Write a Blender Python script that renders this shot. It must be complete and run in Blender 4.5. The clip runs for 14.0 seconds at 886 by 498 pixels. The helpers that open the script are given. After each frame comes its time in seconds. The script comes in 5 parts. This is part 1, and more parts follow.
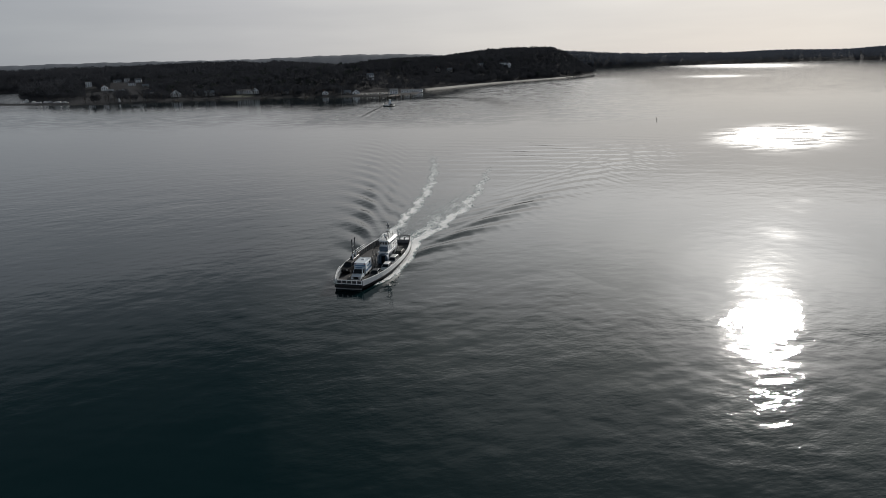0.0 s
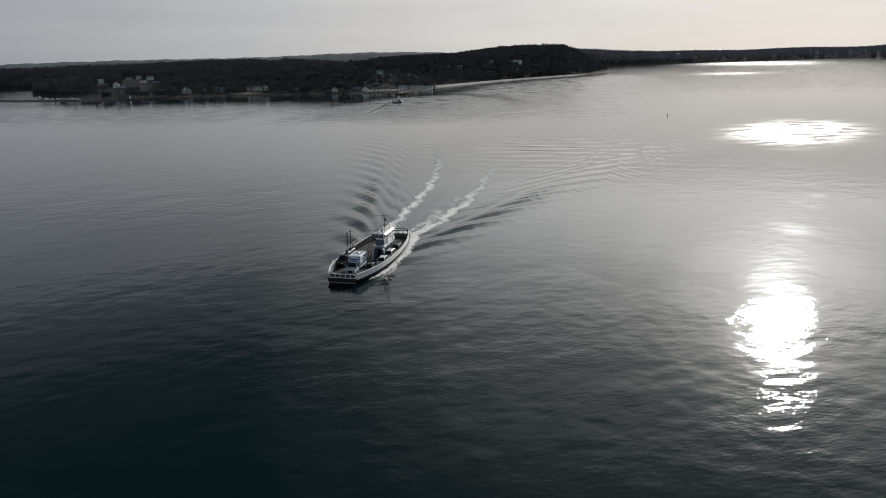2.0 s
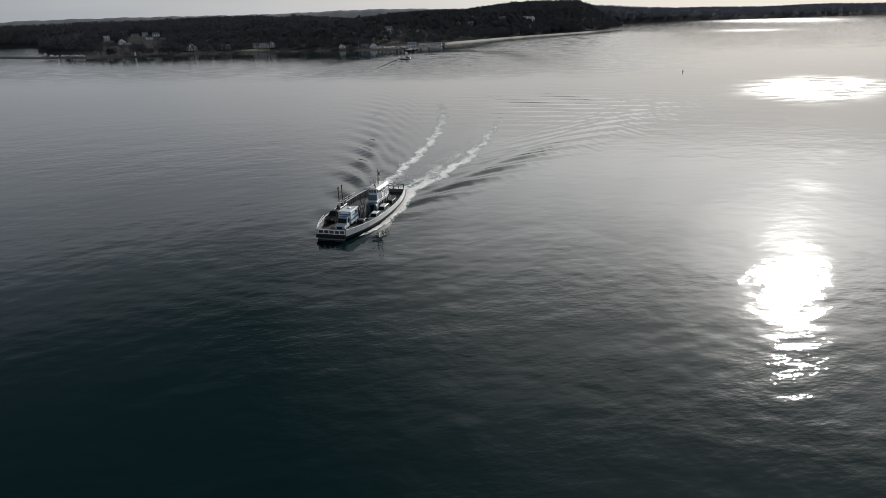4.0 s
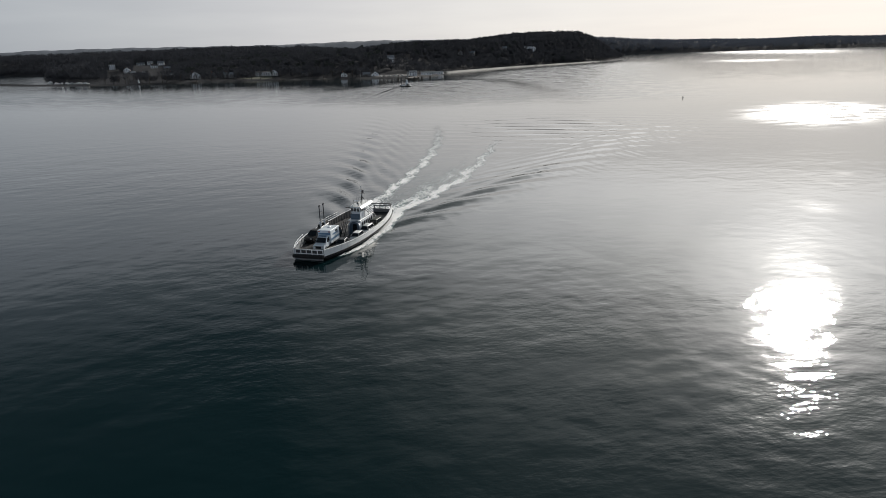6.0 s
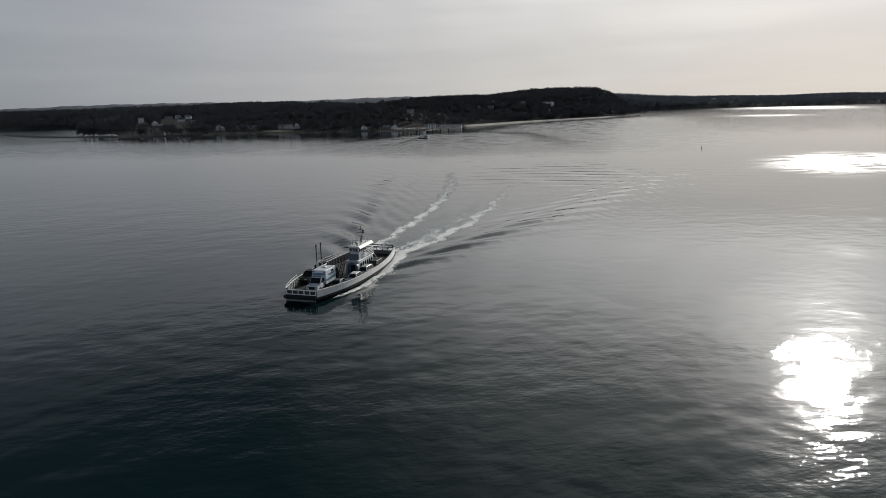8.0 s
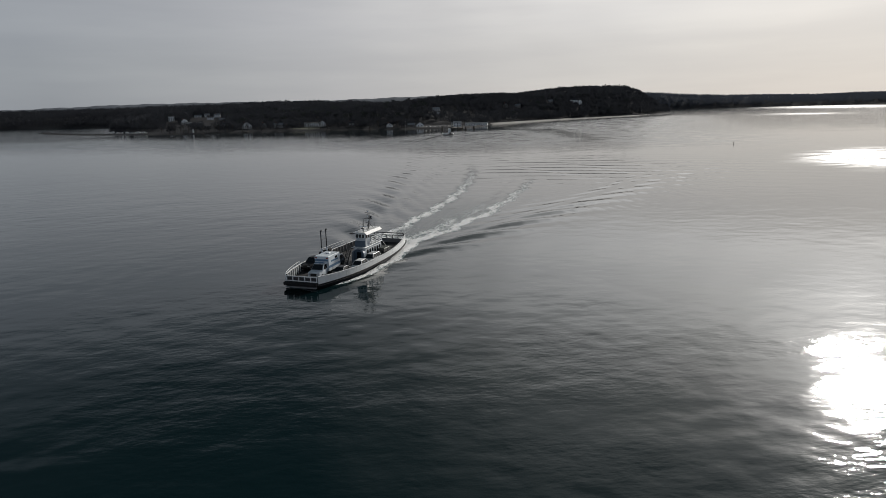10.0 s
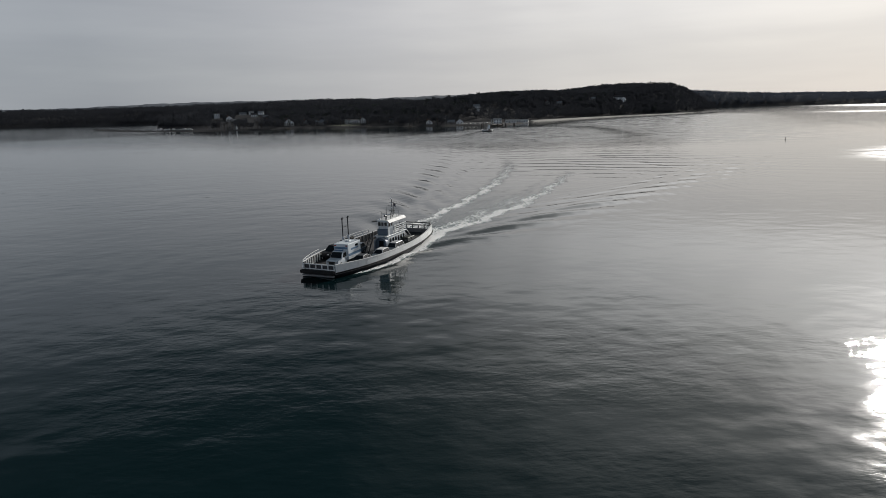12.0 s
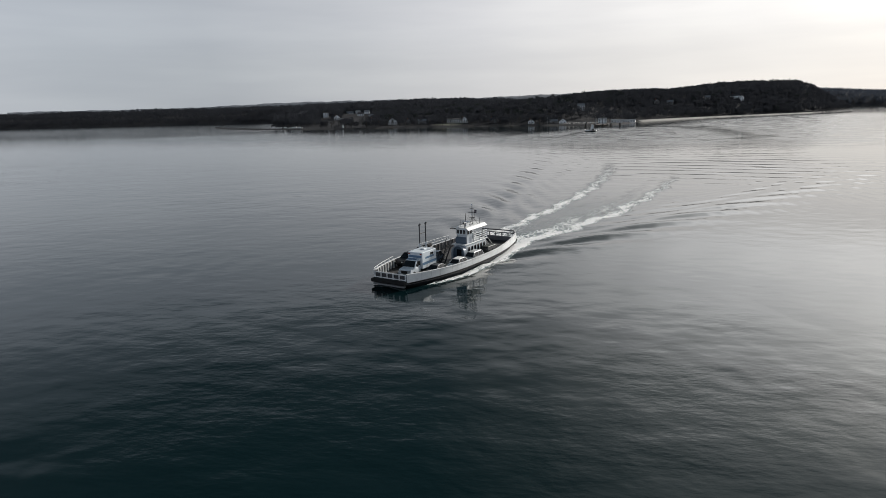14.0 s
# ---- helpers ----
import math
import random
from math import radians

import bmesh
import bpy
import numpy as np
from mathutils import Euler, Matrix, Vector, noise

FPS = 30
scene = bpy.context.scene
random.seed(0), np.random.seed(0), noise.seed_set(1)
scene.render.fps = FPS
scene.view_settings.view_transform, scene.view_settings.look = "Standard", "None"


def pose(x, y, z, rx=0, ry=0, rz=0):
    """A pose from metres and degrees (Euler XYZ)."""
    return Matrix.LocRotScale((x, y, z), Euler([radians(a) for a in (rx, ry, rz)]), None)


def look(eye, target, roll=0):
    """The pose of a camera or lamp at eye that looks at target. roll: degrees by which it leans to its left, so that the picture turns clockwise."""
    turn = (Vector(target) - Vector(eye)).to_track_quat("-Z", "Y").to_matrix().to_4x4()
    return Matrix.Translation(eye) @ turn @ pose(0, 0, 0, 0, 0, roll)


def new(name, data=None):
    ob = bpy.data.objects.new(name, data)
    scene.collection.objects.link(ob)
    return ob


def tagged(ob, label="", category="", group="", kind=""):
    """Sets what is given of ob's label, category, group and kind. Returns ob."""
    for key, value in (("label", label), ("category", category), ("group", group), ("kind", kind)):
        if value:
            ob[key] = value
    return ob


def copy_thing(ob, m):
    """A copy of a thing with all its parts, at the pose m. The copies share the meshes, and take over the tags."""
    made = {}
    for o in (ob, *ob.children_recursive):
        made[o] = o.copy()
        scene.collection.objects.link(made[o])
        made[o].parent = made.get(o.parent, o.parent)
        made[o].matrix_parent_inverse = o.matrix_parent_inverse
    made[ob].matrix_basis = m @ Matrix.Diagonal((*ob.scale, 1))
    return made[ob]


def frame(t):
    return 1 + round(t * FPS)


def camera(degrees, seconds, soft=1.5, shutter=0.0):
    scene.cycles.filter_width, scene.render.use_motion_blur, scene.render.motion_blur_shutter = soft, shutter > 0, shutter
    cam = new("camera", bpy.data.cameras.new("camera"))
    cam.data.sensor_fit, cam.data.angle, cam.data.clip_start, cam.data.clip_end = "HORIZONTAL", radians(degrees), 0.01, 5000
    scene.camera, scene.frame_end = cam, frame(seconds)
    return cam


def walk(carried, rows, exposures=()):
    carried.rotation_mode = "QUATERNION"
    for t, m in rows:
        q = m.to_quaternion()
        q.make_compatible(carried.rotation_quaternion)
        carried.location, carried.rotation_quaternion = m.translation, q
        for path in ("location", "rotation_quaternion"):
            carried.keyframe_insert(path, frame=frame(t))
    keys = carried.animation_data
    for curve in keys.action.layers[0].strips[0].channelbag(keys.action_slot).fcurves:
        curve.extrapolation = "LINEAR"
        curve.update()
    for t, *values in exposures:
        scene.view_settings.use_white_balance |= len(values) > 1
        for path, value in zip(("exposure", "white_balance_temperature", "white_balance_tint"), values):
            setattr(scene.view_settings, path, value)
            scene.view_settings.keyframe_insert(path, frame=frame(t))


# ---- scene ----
cam = camera(69.9, 14.0, soft=0.85)

# t, x, y, z, pitch, roll, yaw: a drone sinking from 42 m to 23 m while it swings round the ferry
ROWS = [
    (0, -121.60, -44.62, 40.54, -16.235, -1.906, -76.249),
    (0.5, -120.96, -45.07, 40.07, -16.282, -1.902, -75.996),
    (1, -120.01, -45.49, 39.57, -16.286, -1.906, -75.741),
    (1.5, -118.83, -45.88, 39.03, -16.306, -1.872, -75.482),
    (2, -117.50, -46.25, 38.43, -16.352, -1.900, -75.244),
    (2.5, -116.07, -46.60, 37.78, -16.403, -1.841, -75.056),
    (3, -114.56, -46.94, 37.08, -16.971, -1.853, -74.820),
    (3.2, -113.95, -47.07, 36.78, -17.641, -1.868, -74.615),
    (3.7, -112.38, -47.40, 36.01, -19.126, -1.907, -74.235),
    (4.2, -110.79, -47.71, 35.20, -19.993, -1.935, -74.074),
    (4.8, -108.85, -48.08, 34.19, -20.087, -1.933, -74.049),
    (5.3, -107.22, -48.38, 33.31, -19.267, -1.883, -74.066),
    (5.5, -106.56, -48.50, 32.96, -18.710, -1.849, -74.063),
    (6, -104.92, -48.78, 32.06, -17.205, -1.761, -73.961),
    (6.5, -103.27, -49.05, 31.15, -15.738, -1.702, -73.551),
    (7, -101.62, -49.30, 30.23, -14.217, -1.687, -73.029),
    (7.5, -99.99, -49.54, 29.31, -12.982, -1.645, -72.639),
    (8, -98.37, -49.76, 28.40, -12.399, -1.614, -72.320),
    (8.8, -95.86, -50.07, 26.96, -12.135, -1.608, -71.513),
    (9.6, -93.47, -50.32, 25.58, -12.245, -1.618, -70.446),
    (10.5, -90.92, -50.52, 24.14, -12.403, -1.586, -69.259),
    (11, -89.57, -50.59, 23.43, -12.380, -1.550, -68.614),
    (11.5, -88.24, -50.63, 22.81, -12.360, -1.575, -67.625),
    (12, -86.89, -50.64, 22.30, -12.353, -1.602, -66.233),
    (12.5, -85.47, -50.61, 21.96, -12.295, -1.649, -63.419),
    (13, -83.89, -50.56, 21.83, -12.217, -1.638, -59.959),
    (13.5, -82.04, -50.47, 21.97, -12.149, -1.521, -57.164),
    (14, -79.78, -50.35, 22.47, -12.177, -1.562, -57.084),
]


def eye_pose(x, y, z, pitch, roll, yaw):
    ahead = Euler((radians(90 + pitch), 0, radians(yaw))).to_matrix() @ Vector((0, 0, -1))
    eye = Vector((x, y, z))
    return look(eye, eye + ahead * 100, roll)


walk(cam, [(t, eye_pose(x, y, z, p, r, w)) for t, x, y, z, p, r, w in ROWS],
     [(0, -0.12), (3, -0.08), (5.5, 0.3), (6.5, 0.02), (8, -0.25), (11, -0.24), (12.5, -0.02), (14, 0.26)])

# ---- sky and sun ----
SUN_EL, SUN_AZ = radians(21.4), radians(-14.6)
SUN_DIR = Vector((math.cos(SUN_EL) * math.cos(SUN_AZ), math.cos(SUN_EL) * math.sin(SUN_AZ), math.sin(SUN_EL)))

world = bpy.data.worlds.new("hazy_sky")
scene.world = world
world.use_nodes = True


def build_sky():
    nt = world.node_tree
    N, L = nt.nodes, nt.links
    N.clear()
    out = N.new("ShaderNodeOutputWorld")
    sky = N.new("ShaderNodeTexSky")
    sky.sky_type, sky.sun_disc = "NISHITA", False
    sky.sun_elevation, sky.sun_rotation = SUN_EL, radians(90) - SUN_AZ
    sky.air_density, sky.dust_density, sky.altitude = 1.0, 1.5, 0
    coord = N.new("ShaderNodeTexCoord")
    # the lower half of the sphere repeats the horizon
    sep, comb, top, unit = N.new("ShaderNodeSeparateXYZ"), N.new("ShaderNodeCombineXYZ"), N.new("ShaderNodeMath"), N.new("ShaderNodeVectorMath")
    top.operation, top.inputs[1].default_value = "MAXIMUM", 0.004
    unit.operation = "NORMALIZE"
    L.new(coord.outputs["Generated"], sep.inputs[0])
    L.new(sep.outputs[2], top.inputs[0])
    L.new(sep.outputs[0], comb.inputs[0]), L.new(sep.outputs[1], comb.inputs[1]), L.new(top.outputs[0], comb.inputs[2])
    L.new(comb.outputs[0], unit.inputs[0])
    L.new(unit.outputs[0], sky.inputs["Vector"])
    # thin high overcast: a grey veil, brighter round the sun, with faint streaks
    dot = N.new("ShaderNodeVectorMath")
    dot.operation = "DOT_PRODUCT"
    dot.inputs[1].default_value = SUN_DIR
    L.new(unit.outputs[0], dot.inputs[0])

    def ramp(src, stops, kind="EASE"):
        node = N.new("ShaderNodeValToRGB")
        node.color_ramp.interpolation = kind
        while len(node.color_ramp.elements) < len(stops):
            node.color_ramp.elements.new(0.5)
        for el, (p, c) in zip(node.color_ramp.elements, stops):
            el.position, el.color = p, (*c, 1)
        L.new(src, node.inputs[0])
        return node.outputs[0]

    side = N.new("ShaderNodeMath")
    side.operation, side.inputs[1].default_value, side.inputs[2].default_value = "MULTIPLY_ADD", 0.5, 0.5
    L.new(dot.outputs["Value"], side.inputs[0])
    veil = ramp(side.outputs[0], VEIL, "LINEAR")
    high = ramp(top.outputs[0], HIGH)
    mul = N.new("ShaderNodeMix")
    mul.data_type, mul.blend_type, mul.inputs[0].default_value = "RGBA", "MULTIPLY", 1.0
    L.new(veil, mul.inputs[6]), L.new(high, mul.inputs[7])
    # the glow round the veiled sun, dulled by haze towards the horizon
    glow, haze = ramp(dot.outputs["Value"], GLOW), ramp(top.outputs[0], HAZE)
    dulled, total = N.new("ShaderNodeMix"), N.new("ShaderNodeMix")
    for node, kind in ((dulled, "MULTIPLY"), (total, "ADD")):
        node.data_type, node.blend_type, node.inputs[0].default_value = "RGBA", kind, 1.0
    L.new(glow, dulled.inputs[6]), L.new(haze, dulled.inputs[7])
    L.new(mul.outputs[2], total.inputs[6]), L.new(dulled.outputs[2], total.inputs[7])
    mapping, streak = N.new("ShaderNodeMapping"), N.new("ShaderNodeTexNoise")
    mapping.inputs["Scale"].default_value = (1.6, 1.6, 14.0)
    streak.inputs["Scale"].default_value, streak.inputs["Detail"].default_value = 1.7, 5.0
    L.new(unit.outputs[0], mapping.inputs[0]), L.new(mapping.outputs[0], streak.inputs["Vector"])
    streaks = ramp(streak.outputs[0], [(0.25, (0.93, 0.93, 0.935)), (0.75, (1.06, 1.055, 1.04))])
    mul2 = N.new("ShaderNodeMix")
    mul2.data_type, mul2.blend_type, mul2.inputs[0].default_value = "RGBA", "MULTIPLY", 1.0
    L.new(total.outputs[2], mul2.inputs[6]), L.new(streaks, mul2.inputs[7])
    b1, b2, add = N.new("ShaderNodeBackground"), N.new("ShaderNodeBackground"), N.new("ShaderNodeAddShader")
    b1.inputs[1].default_value, b2.inputs[1].default_value = SKY_BLUE, SKY_VEIL
    L.new(sky.outputs[0], b1.inputs[0]), L.new(mul2.outputs[2], b2.inputs[0])
    L.new(b1.outputs[0], add.inputs[0]), L.new(b2.outputs[0], add.inputs[1])
    L.new(add.outputs[0], out.inputs[0])


SKY_BLUE, SKY_VEIL = 0.0035, 1.0
VEIL = [(0.0, (0.80, 0.86, 0.97)), (0.36, (0.78, 0.83, 0.92)), (0.52, (0.49, 0.52, 0.57)), (0.62, (0.43, 0.465, 0.51)), (0.70, (0.42, 0.45, 0.49)), (0.78, (0.51, 0.53, 0.56)), (0.85, (0.64, 0.645, 0.665)), (0.925, (0.745, 0.734, 0.728)), (1.0, (0.74, 0.722, 0.705))]
HIGH = [(0.0, (0.79, 0.79, 0.79)), (0.06, (0.83, 0.83, 0.83)), (0.14, (0.86, 0.86, 0.87)), (0.25, (0.725, 0.75, 0.785)), (0.33, (0.34, 0.37, 0.405)), (0.42, (0.090, 0.114, 0.132)), (0.52, (0.053, 0.076, 0.090)), (0.62, (0.038, 0.055, 0.066)), (1.0, (0.073, 0.095, 0.110))]
GLOW = [(0.7, (0.0, 0.0, 0.0)), (0.80, (0.19, 0.19, 0.188)), (0.86, (0.48, 0.48, 0.474)), (0.90, (0.80, 0.80, 0.79)), (0.94, (1.04, 1.036, 1.024)), (0.965, (1.25, 1.24, 1.215)), (0.985, (1.6, 1.58, 1.54)), (0.994, (2.5, 2.46, 2.40)), (1.0, (4.0, 3.93, 3.82))]
HAZE = [(0.0, (0.10, 0.099, 0.097)), (0.07, (0.13, 0.129, 0.127)), (0.14, (0.19, 0.19, 0.188)), (0.21, (0.82, 0.82, 0.82)), (0.29, (1.0, 1.0, 1.0)), (0.37, (0.84, 0.84, 0.84)), (0.47, (0.58, 0.59, 0.60)), (0.62, (0.27, 0.28, 0.29))]
build_sky()

sun = new("sun", bpy.data.lights.new("sun", "SUN"))
sun.data.energy, sun.data.angle, sun.data.color = 3.8, radians(3.8), (1.0, 0.96, 0.90)
sun.matrix_world = look(SUN_DIR * 300, (0, 0, 0))
tagged(sun, kind="structure")


# ---- materials ----
def mat(name, color, rough=0.6, metal=0.0, grain=0.0, scale=3.0, vary=0.12, bump=0.0, random_by="", spec=0.5, coord="Object"):
    """A Principled material whose colour wanders at two scales, with optional bump and a tone of its own for each object or island."""
    m = bpy.data.materials.new(name)
    m.use_nodes = True
    nt = m.node_tree
    N, L = nt.nodes, nt.links
    p = N["Principled BSDF"]
    p.inputs["Roughness"].default_value, p.inputs["Metallic"].default_value = rough, metal
    p.inputs["Specular IOR Level"].default_value = spec
    tc = N.new("ShaderNodeTexCoord")
    big, small = N.new("ShaderNodeTexNoise"), N.new("ShaderNodeTexNoise")
    big.inputs["Scale"].default_value, big.inputs["Detail"].default_value = scale * 0.25, 3
    small.inputs["Scale"].default_value, small.inputs["Detail"].default_value = scale * 4, 4
    for n in (big, small):
        L.new(tc.outputs[coord], n.inputs["Vector"])
    mix = N.new("ShaderNodeMath")
    mix.operation = "ADD"
    L.new(big.outputs[0], mix.inputs[0]), L.new(small.outputs[0], mix.inputs[1])
    val = mix.outputs[0]
    if random_by:
        r = N.new("ShaderNodeObjectInfo") if random_by == "object" else N.new("ShaderNodeNewGeometry")
        s = N.new("ShaderNodeMath")
        s.operation, s.inputs[2].default_value = "MULTIPLY_ADD", 0.0
        s.inputs[1].default_value = 0.8
        L.new(r.outputs["Random" if random_by == "object" else "Random Per Island"], s.inputs[0])
        L.new(val, s.inputs[2])
        val = s.outputs[0]
    lo, hi = (0.6, 1.4) if not random_by else (0.7, 2.1)
    ramp = N.new("ShaderNodeMapRange")
    ramp.inputs[1].default_value, ramp.inputs[2].default_value = lo, hi
    ramp.inputs[3].default_value, ramp.inputs[4].default_value = 1 - vary, 1 + vary
    L.new(val, ramp.inputs[0])
    mul = N.new("ShaderNodeMix")
    mul.data_type, mul.blend_type, mul.inputs[0].default_value = "RGBA", "MULTIPLY", 1.0
    mul.inputs[6].default_value = (*color, 1)
    L.new(ramp.outputs[0], mul.inputs[7])
    L.new(mul.outputs[2], p.inputs["Base Color"])
    if bump:
        b = N.new("ShaderNodeBump")
        b.inputs["Strength"].default_value, b.inputs["Distance"].default_value = 0.6, bump
        L.new(small.outputs[0], b.inputs["Height"])
        L.new(b.outputs[0], p.inputs["Normal"])
    return m


def water_material():
    m = bpy.data.materials.new("strait_water")
    m.use_nodes = True
    nt = m.node_tree
    N, L = nt.nodes, nt.links
    p, out = N["Principled BSDF"], N["Material Output"]
    p.inputs["Base Color"].default_value = (0.006, 0.012, 0.012, 1)
    p.inputs["IOR"].default_value = 1.333
    tc = N.new("ShaderNodeTexCoord")

    def noise_at(scale, sx, sy, turn, detail=2.0, rough=0.5):
        mp, nz = N.new("ShaderNodeMapping"), N.new("ShaderNodeTexNoise")
        mp.vector_type = "TEXTURE"
        mp.inputs["Rotation"].default_value = (0, 0, radians(turn))
        mp.inputs["Scale"].default_value = (1 / (scale * sx), 1 / (scale * sy), 1 / scale)
        nz.inputs["Scale"].default_value, nz.inputs["Detail"].default_value, nz.inputs["Roughness"].default_value = 1.0, detail, rough
        L.new(tc.outputs["Object"], mp.inputs[0]), L.new(mp.outputs[0], nz.inputs["Vector"])
        return nz.outputs[0]

    def math_node(op, a, b, c=None):
        n = N.new("ShaderNodeMath")
        n.operation = op
        for slot, v in zip(n.inputs, (a, b, c)):
            if v is None:
                continue
            if isinstance(v, (int, float)):
                slot.default_value = v
            else:
                L.new(v, slot)
        return n.outputs[0]

    def remap(v, a, b, c, d):
        n = N.new("ShaderNodeMapRange")
        n.interpolation_type = "SMOOTHSTEP"
        for i, x in enumerate((a, b, c, d)):
            n.inputs[i + 1].default_value = x
        L.new(v, n.inputs[0])
        return n.outputs[0]

    def attr(name):
        n = N.new("ShaderNodeAttribute")
        n.attribute_name = name
        return n.outputs["Fac"]

    # wind: ruffled water with slicks in it; broad smooth swell; fine ripples in gusty patches
    wind = remap(noise_at(0.045, 1.0, 0.6, 25, 4.0), 0.38, 0.62, 0.25, 1.15)
    gust = attr("ruffle")
    swell = noise_at(0.085, 1.0, 0.72, 34, 1.5)
    waves = math_node("ADD", noise_at(0.26, 1.0, 0.65, 44, 1.5), noise_at(0.34, 1.0, 0.6, 14, 1.5))
    chop = noise_at(0.62, 1.0, 0.56, 32, 2.5)
    ripple = noise_at(2.0, 1.0, 0.45, 22, 3.5)
    wind = math_node("MULTIPLY", wind, attr("open"))
    h = math_node("MULTIPLY", math_node("MULTIPLY", swell, SWELL), attr("open"))
    h = math_node("MULTIPLY_ADD", math_node("MULTIPLY", waves, math_node("MULTIPLY_ADD", attr("open"), 0.8, 0.2)), WAVES, h)
    h = math_node("MULTIPLY_ADD", math_node("MULTIPLY", chop, wind), CHOP, h)
    h = math_node("MULTIPLY_ADD", math_node("MULTIPLY", ripple, wind), RIPPLE, h)
    # the spreading wake of the second ferry
    place = N.new("ShaderNodeMapping")
    place.vector_type = "TEXTURE"
    place.inputs["Location"].default_value, place.inputs["Rotation"].default_value = (549, 177, 0), (0, 0, radians(17))
    split = N.new("ShaderNodeSeparateXYZ")
    L.new(tc.outputs["Object"], place.inputs[0]), L.new(place.outputs[0], split.inputs[0])
    behind, beside = math_node("MULTIPLY", split.outputs[0], -1.0), split.outputs[1]
    arm = math_node("DIVIDE", math_node("MULTIPLY_ADD", behind, -0.10, math_node("ADD", beside, -2.0)), math_node("MULTIPLY_ADD", behind, 0.030, 2.0))
    shape = math_node("POWER", 2.718, math_node("MULTIPLY", math_node("MULTIPLY", arm, arm), -1.0))
    shape = math_node("MULTIPLY", shape, math_node("MULTIPLY", remap(behind, 0.0, 12.0, 0.0, 1.0), remap(behind, 80.0, 240.0, 1.0, 0.0)))
    crest = math_node("SINE", math_node("MULTIPLY_ADD", beside, 0.75, math_node("MULTIPLY", behind, -0.07)), 0.0)
    h = math_node("MULTIPLY_ADD", math_node("MULTIPLY", crest, shape), 0.14, h)
    foam_noise = noise_at(3.6, 0.55, 1.0, 4, 5.0, 0.62)
    lace_at, drift, lace = N.new("ShaderNodeMapping"), N.new("ShaderNodeVectorMath"), N.new("ShaderNodeTexVoronoi")
    wobble = N.new("ShaderNodeTexNoise")
    wobble.inputs["Scale"].default_value, wobble.inputs["Detail"].default_value = 0.9, 3.0
    drift.operation = "MULTIPLY_ADD"
    drift.inputs[1].default_value = (1.6, 1.6, 0)
    lace_at.inputs["Scale"].default_value = (0.6, 1.0, 1)
    lace.feature, lace.inputs["Scale"].default_value = "DISTANCE_TO_EDGE", 1.0
    L.new(tc.outputs["Object"], wobble.inputs["Vector"])
    L.new(wobble.outputs["Color"], drift.inputs[0]), L.new(tc.outputs["Object"], drift.inputs[2])
    L.new(drift.outputs[0], lace_at.inputs[0]), L.new(lace_at.outputs[0], lace.inputs["Vector"])
    lacy = remap(lace.outputs["Distance"], 0.0, 0.22, 0.26, -0.20)
    clumps = remap(noise_at(0.22, 0.6, 1.0, 10, 4.0), 0.36, 0.64, 0.74, 1.22)
    foam = remap(math_node("ADD", math_node("MULTIPLY", attr("foam"), clumps), math_node("ADD", lacy, math_node("MULTIPLY_ADD", foam_noise, 2.4, -1.2))), 0.30, 0.92, 0.0, 1.0)
    foam = math_node("MULTIPLY", foam, remap(attr("foam"), 0.12, 0.42, 0.0, 1.0))
    h = math_node("MULTIPLY_ADD", math_node("MULTIPLY", attr("foam"), foam_noise), 0.16, h)
    bump = N.new("ShaderNodeBump")
    bump.inputs["Strength"].default_value, bump.inputs["Distance"].default_value = 1.0, 1.0
    L.new(h, bump.inputs["Height"]), L.new(bump.outputs[0], p.inputs["Normal"])
    gust = math_node("MULTIPLY", gust, math_node("MULTIPLY_ADD", shape, -0.7, 1.0))
    gust = math_node("MULTIPLY", gust, remap(noise_at(0.10, 1.0, 0.45, 14, 6.0, 0.65), 0.38, 0.56, 0.20, 1.15))
    L.new(math_node("MULTIPLY_ADD", gust, 0.26, WATER_ROUGH), p.inputs["Roughness"])
    churn = N.new("ShaderNodeMix")
    churn.data_type = "RGBA"
    churn.inputs[6].default_value, churn.inputs[7].default_value = (0.0027, 0.0123, 0.0144, 1), (0.040, 0.095, 0.098, 1)
    L.new(remap(attr("foam"), 0.06, 0.6, 0.0, 1.0), churn.inputs[0])
    L.new(churn.outputs[2], p.inputs["Base Color"])
    white = N.new("ShaderNodeBsdfDiffuse")
    white.inputs[0].default_value = (0.96, 0.965, 0.965, 1)
    L.new(bump.outputs[0], white.inputs["Normal"])
    both = N.new("ShaderNodeMixShader")
    L.new(foam, both.inputs[0]), L.new(p.outputs[0], both.inputs[1]), L.new(white.outputs[0], both.inputs[2])
    L.new(both.outputs[0], out.inputs[0])
    return m


SWELL, WAVES, CHOP, RIPPLE, WATER_ROUGH = 0.21, 0.076, 0.042, 0.021, 0.05
M_WATER = water_material()
M_WOODS = mat("bare_woods", (0.034, 0.037, 0.044), 0.9, scale=0.05, vary=0.12, random_by="island", spec=0.1)


def let_light_through(m, share):
    """Thin twigs pass light on to their shaded side."""
    N, L = m.node_tree.nodes, m.node_tree.links
    p, out = N["Principled BSDF"], N["Material Output"]
    thin, both = N.new("ShaderNodeBsdfTranslucent"), N.new("ShaderNodeMixShader")
    L.new(p.inputs["Base Color"].links[0].from_socket, thin.inputs[0])
    both.inputs[0].default_value = share
    L.new(p.outputs[0], both.inputs[1]), L.new(thin.outputs[0], both.inputs[2]), L.new(both.outputs[0], out.inputs[0])


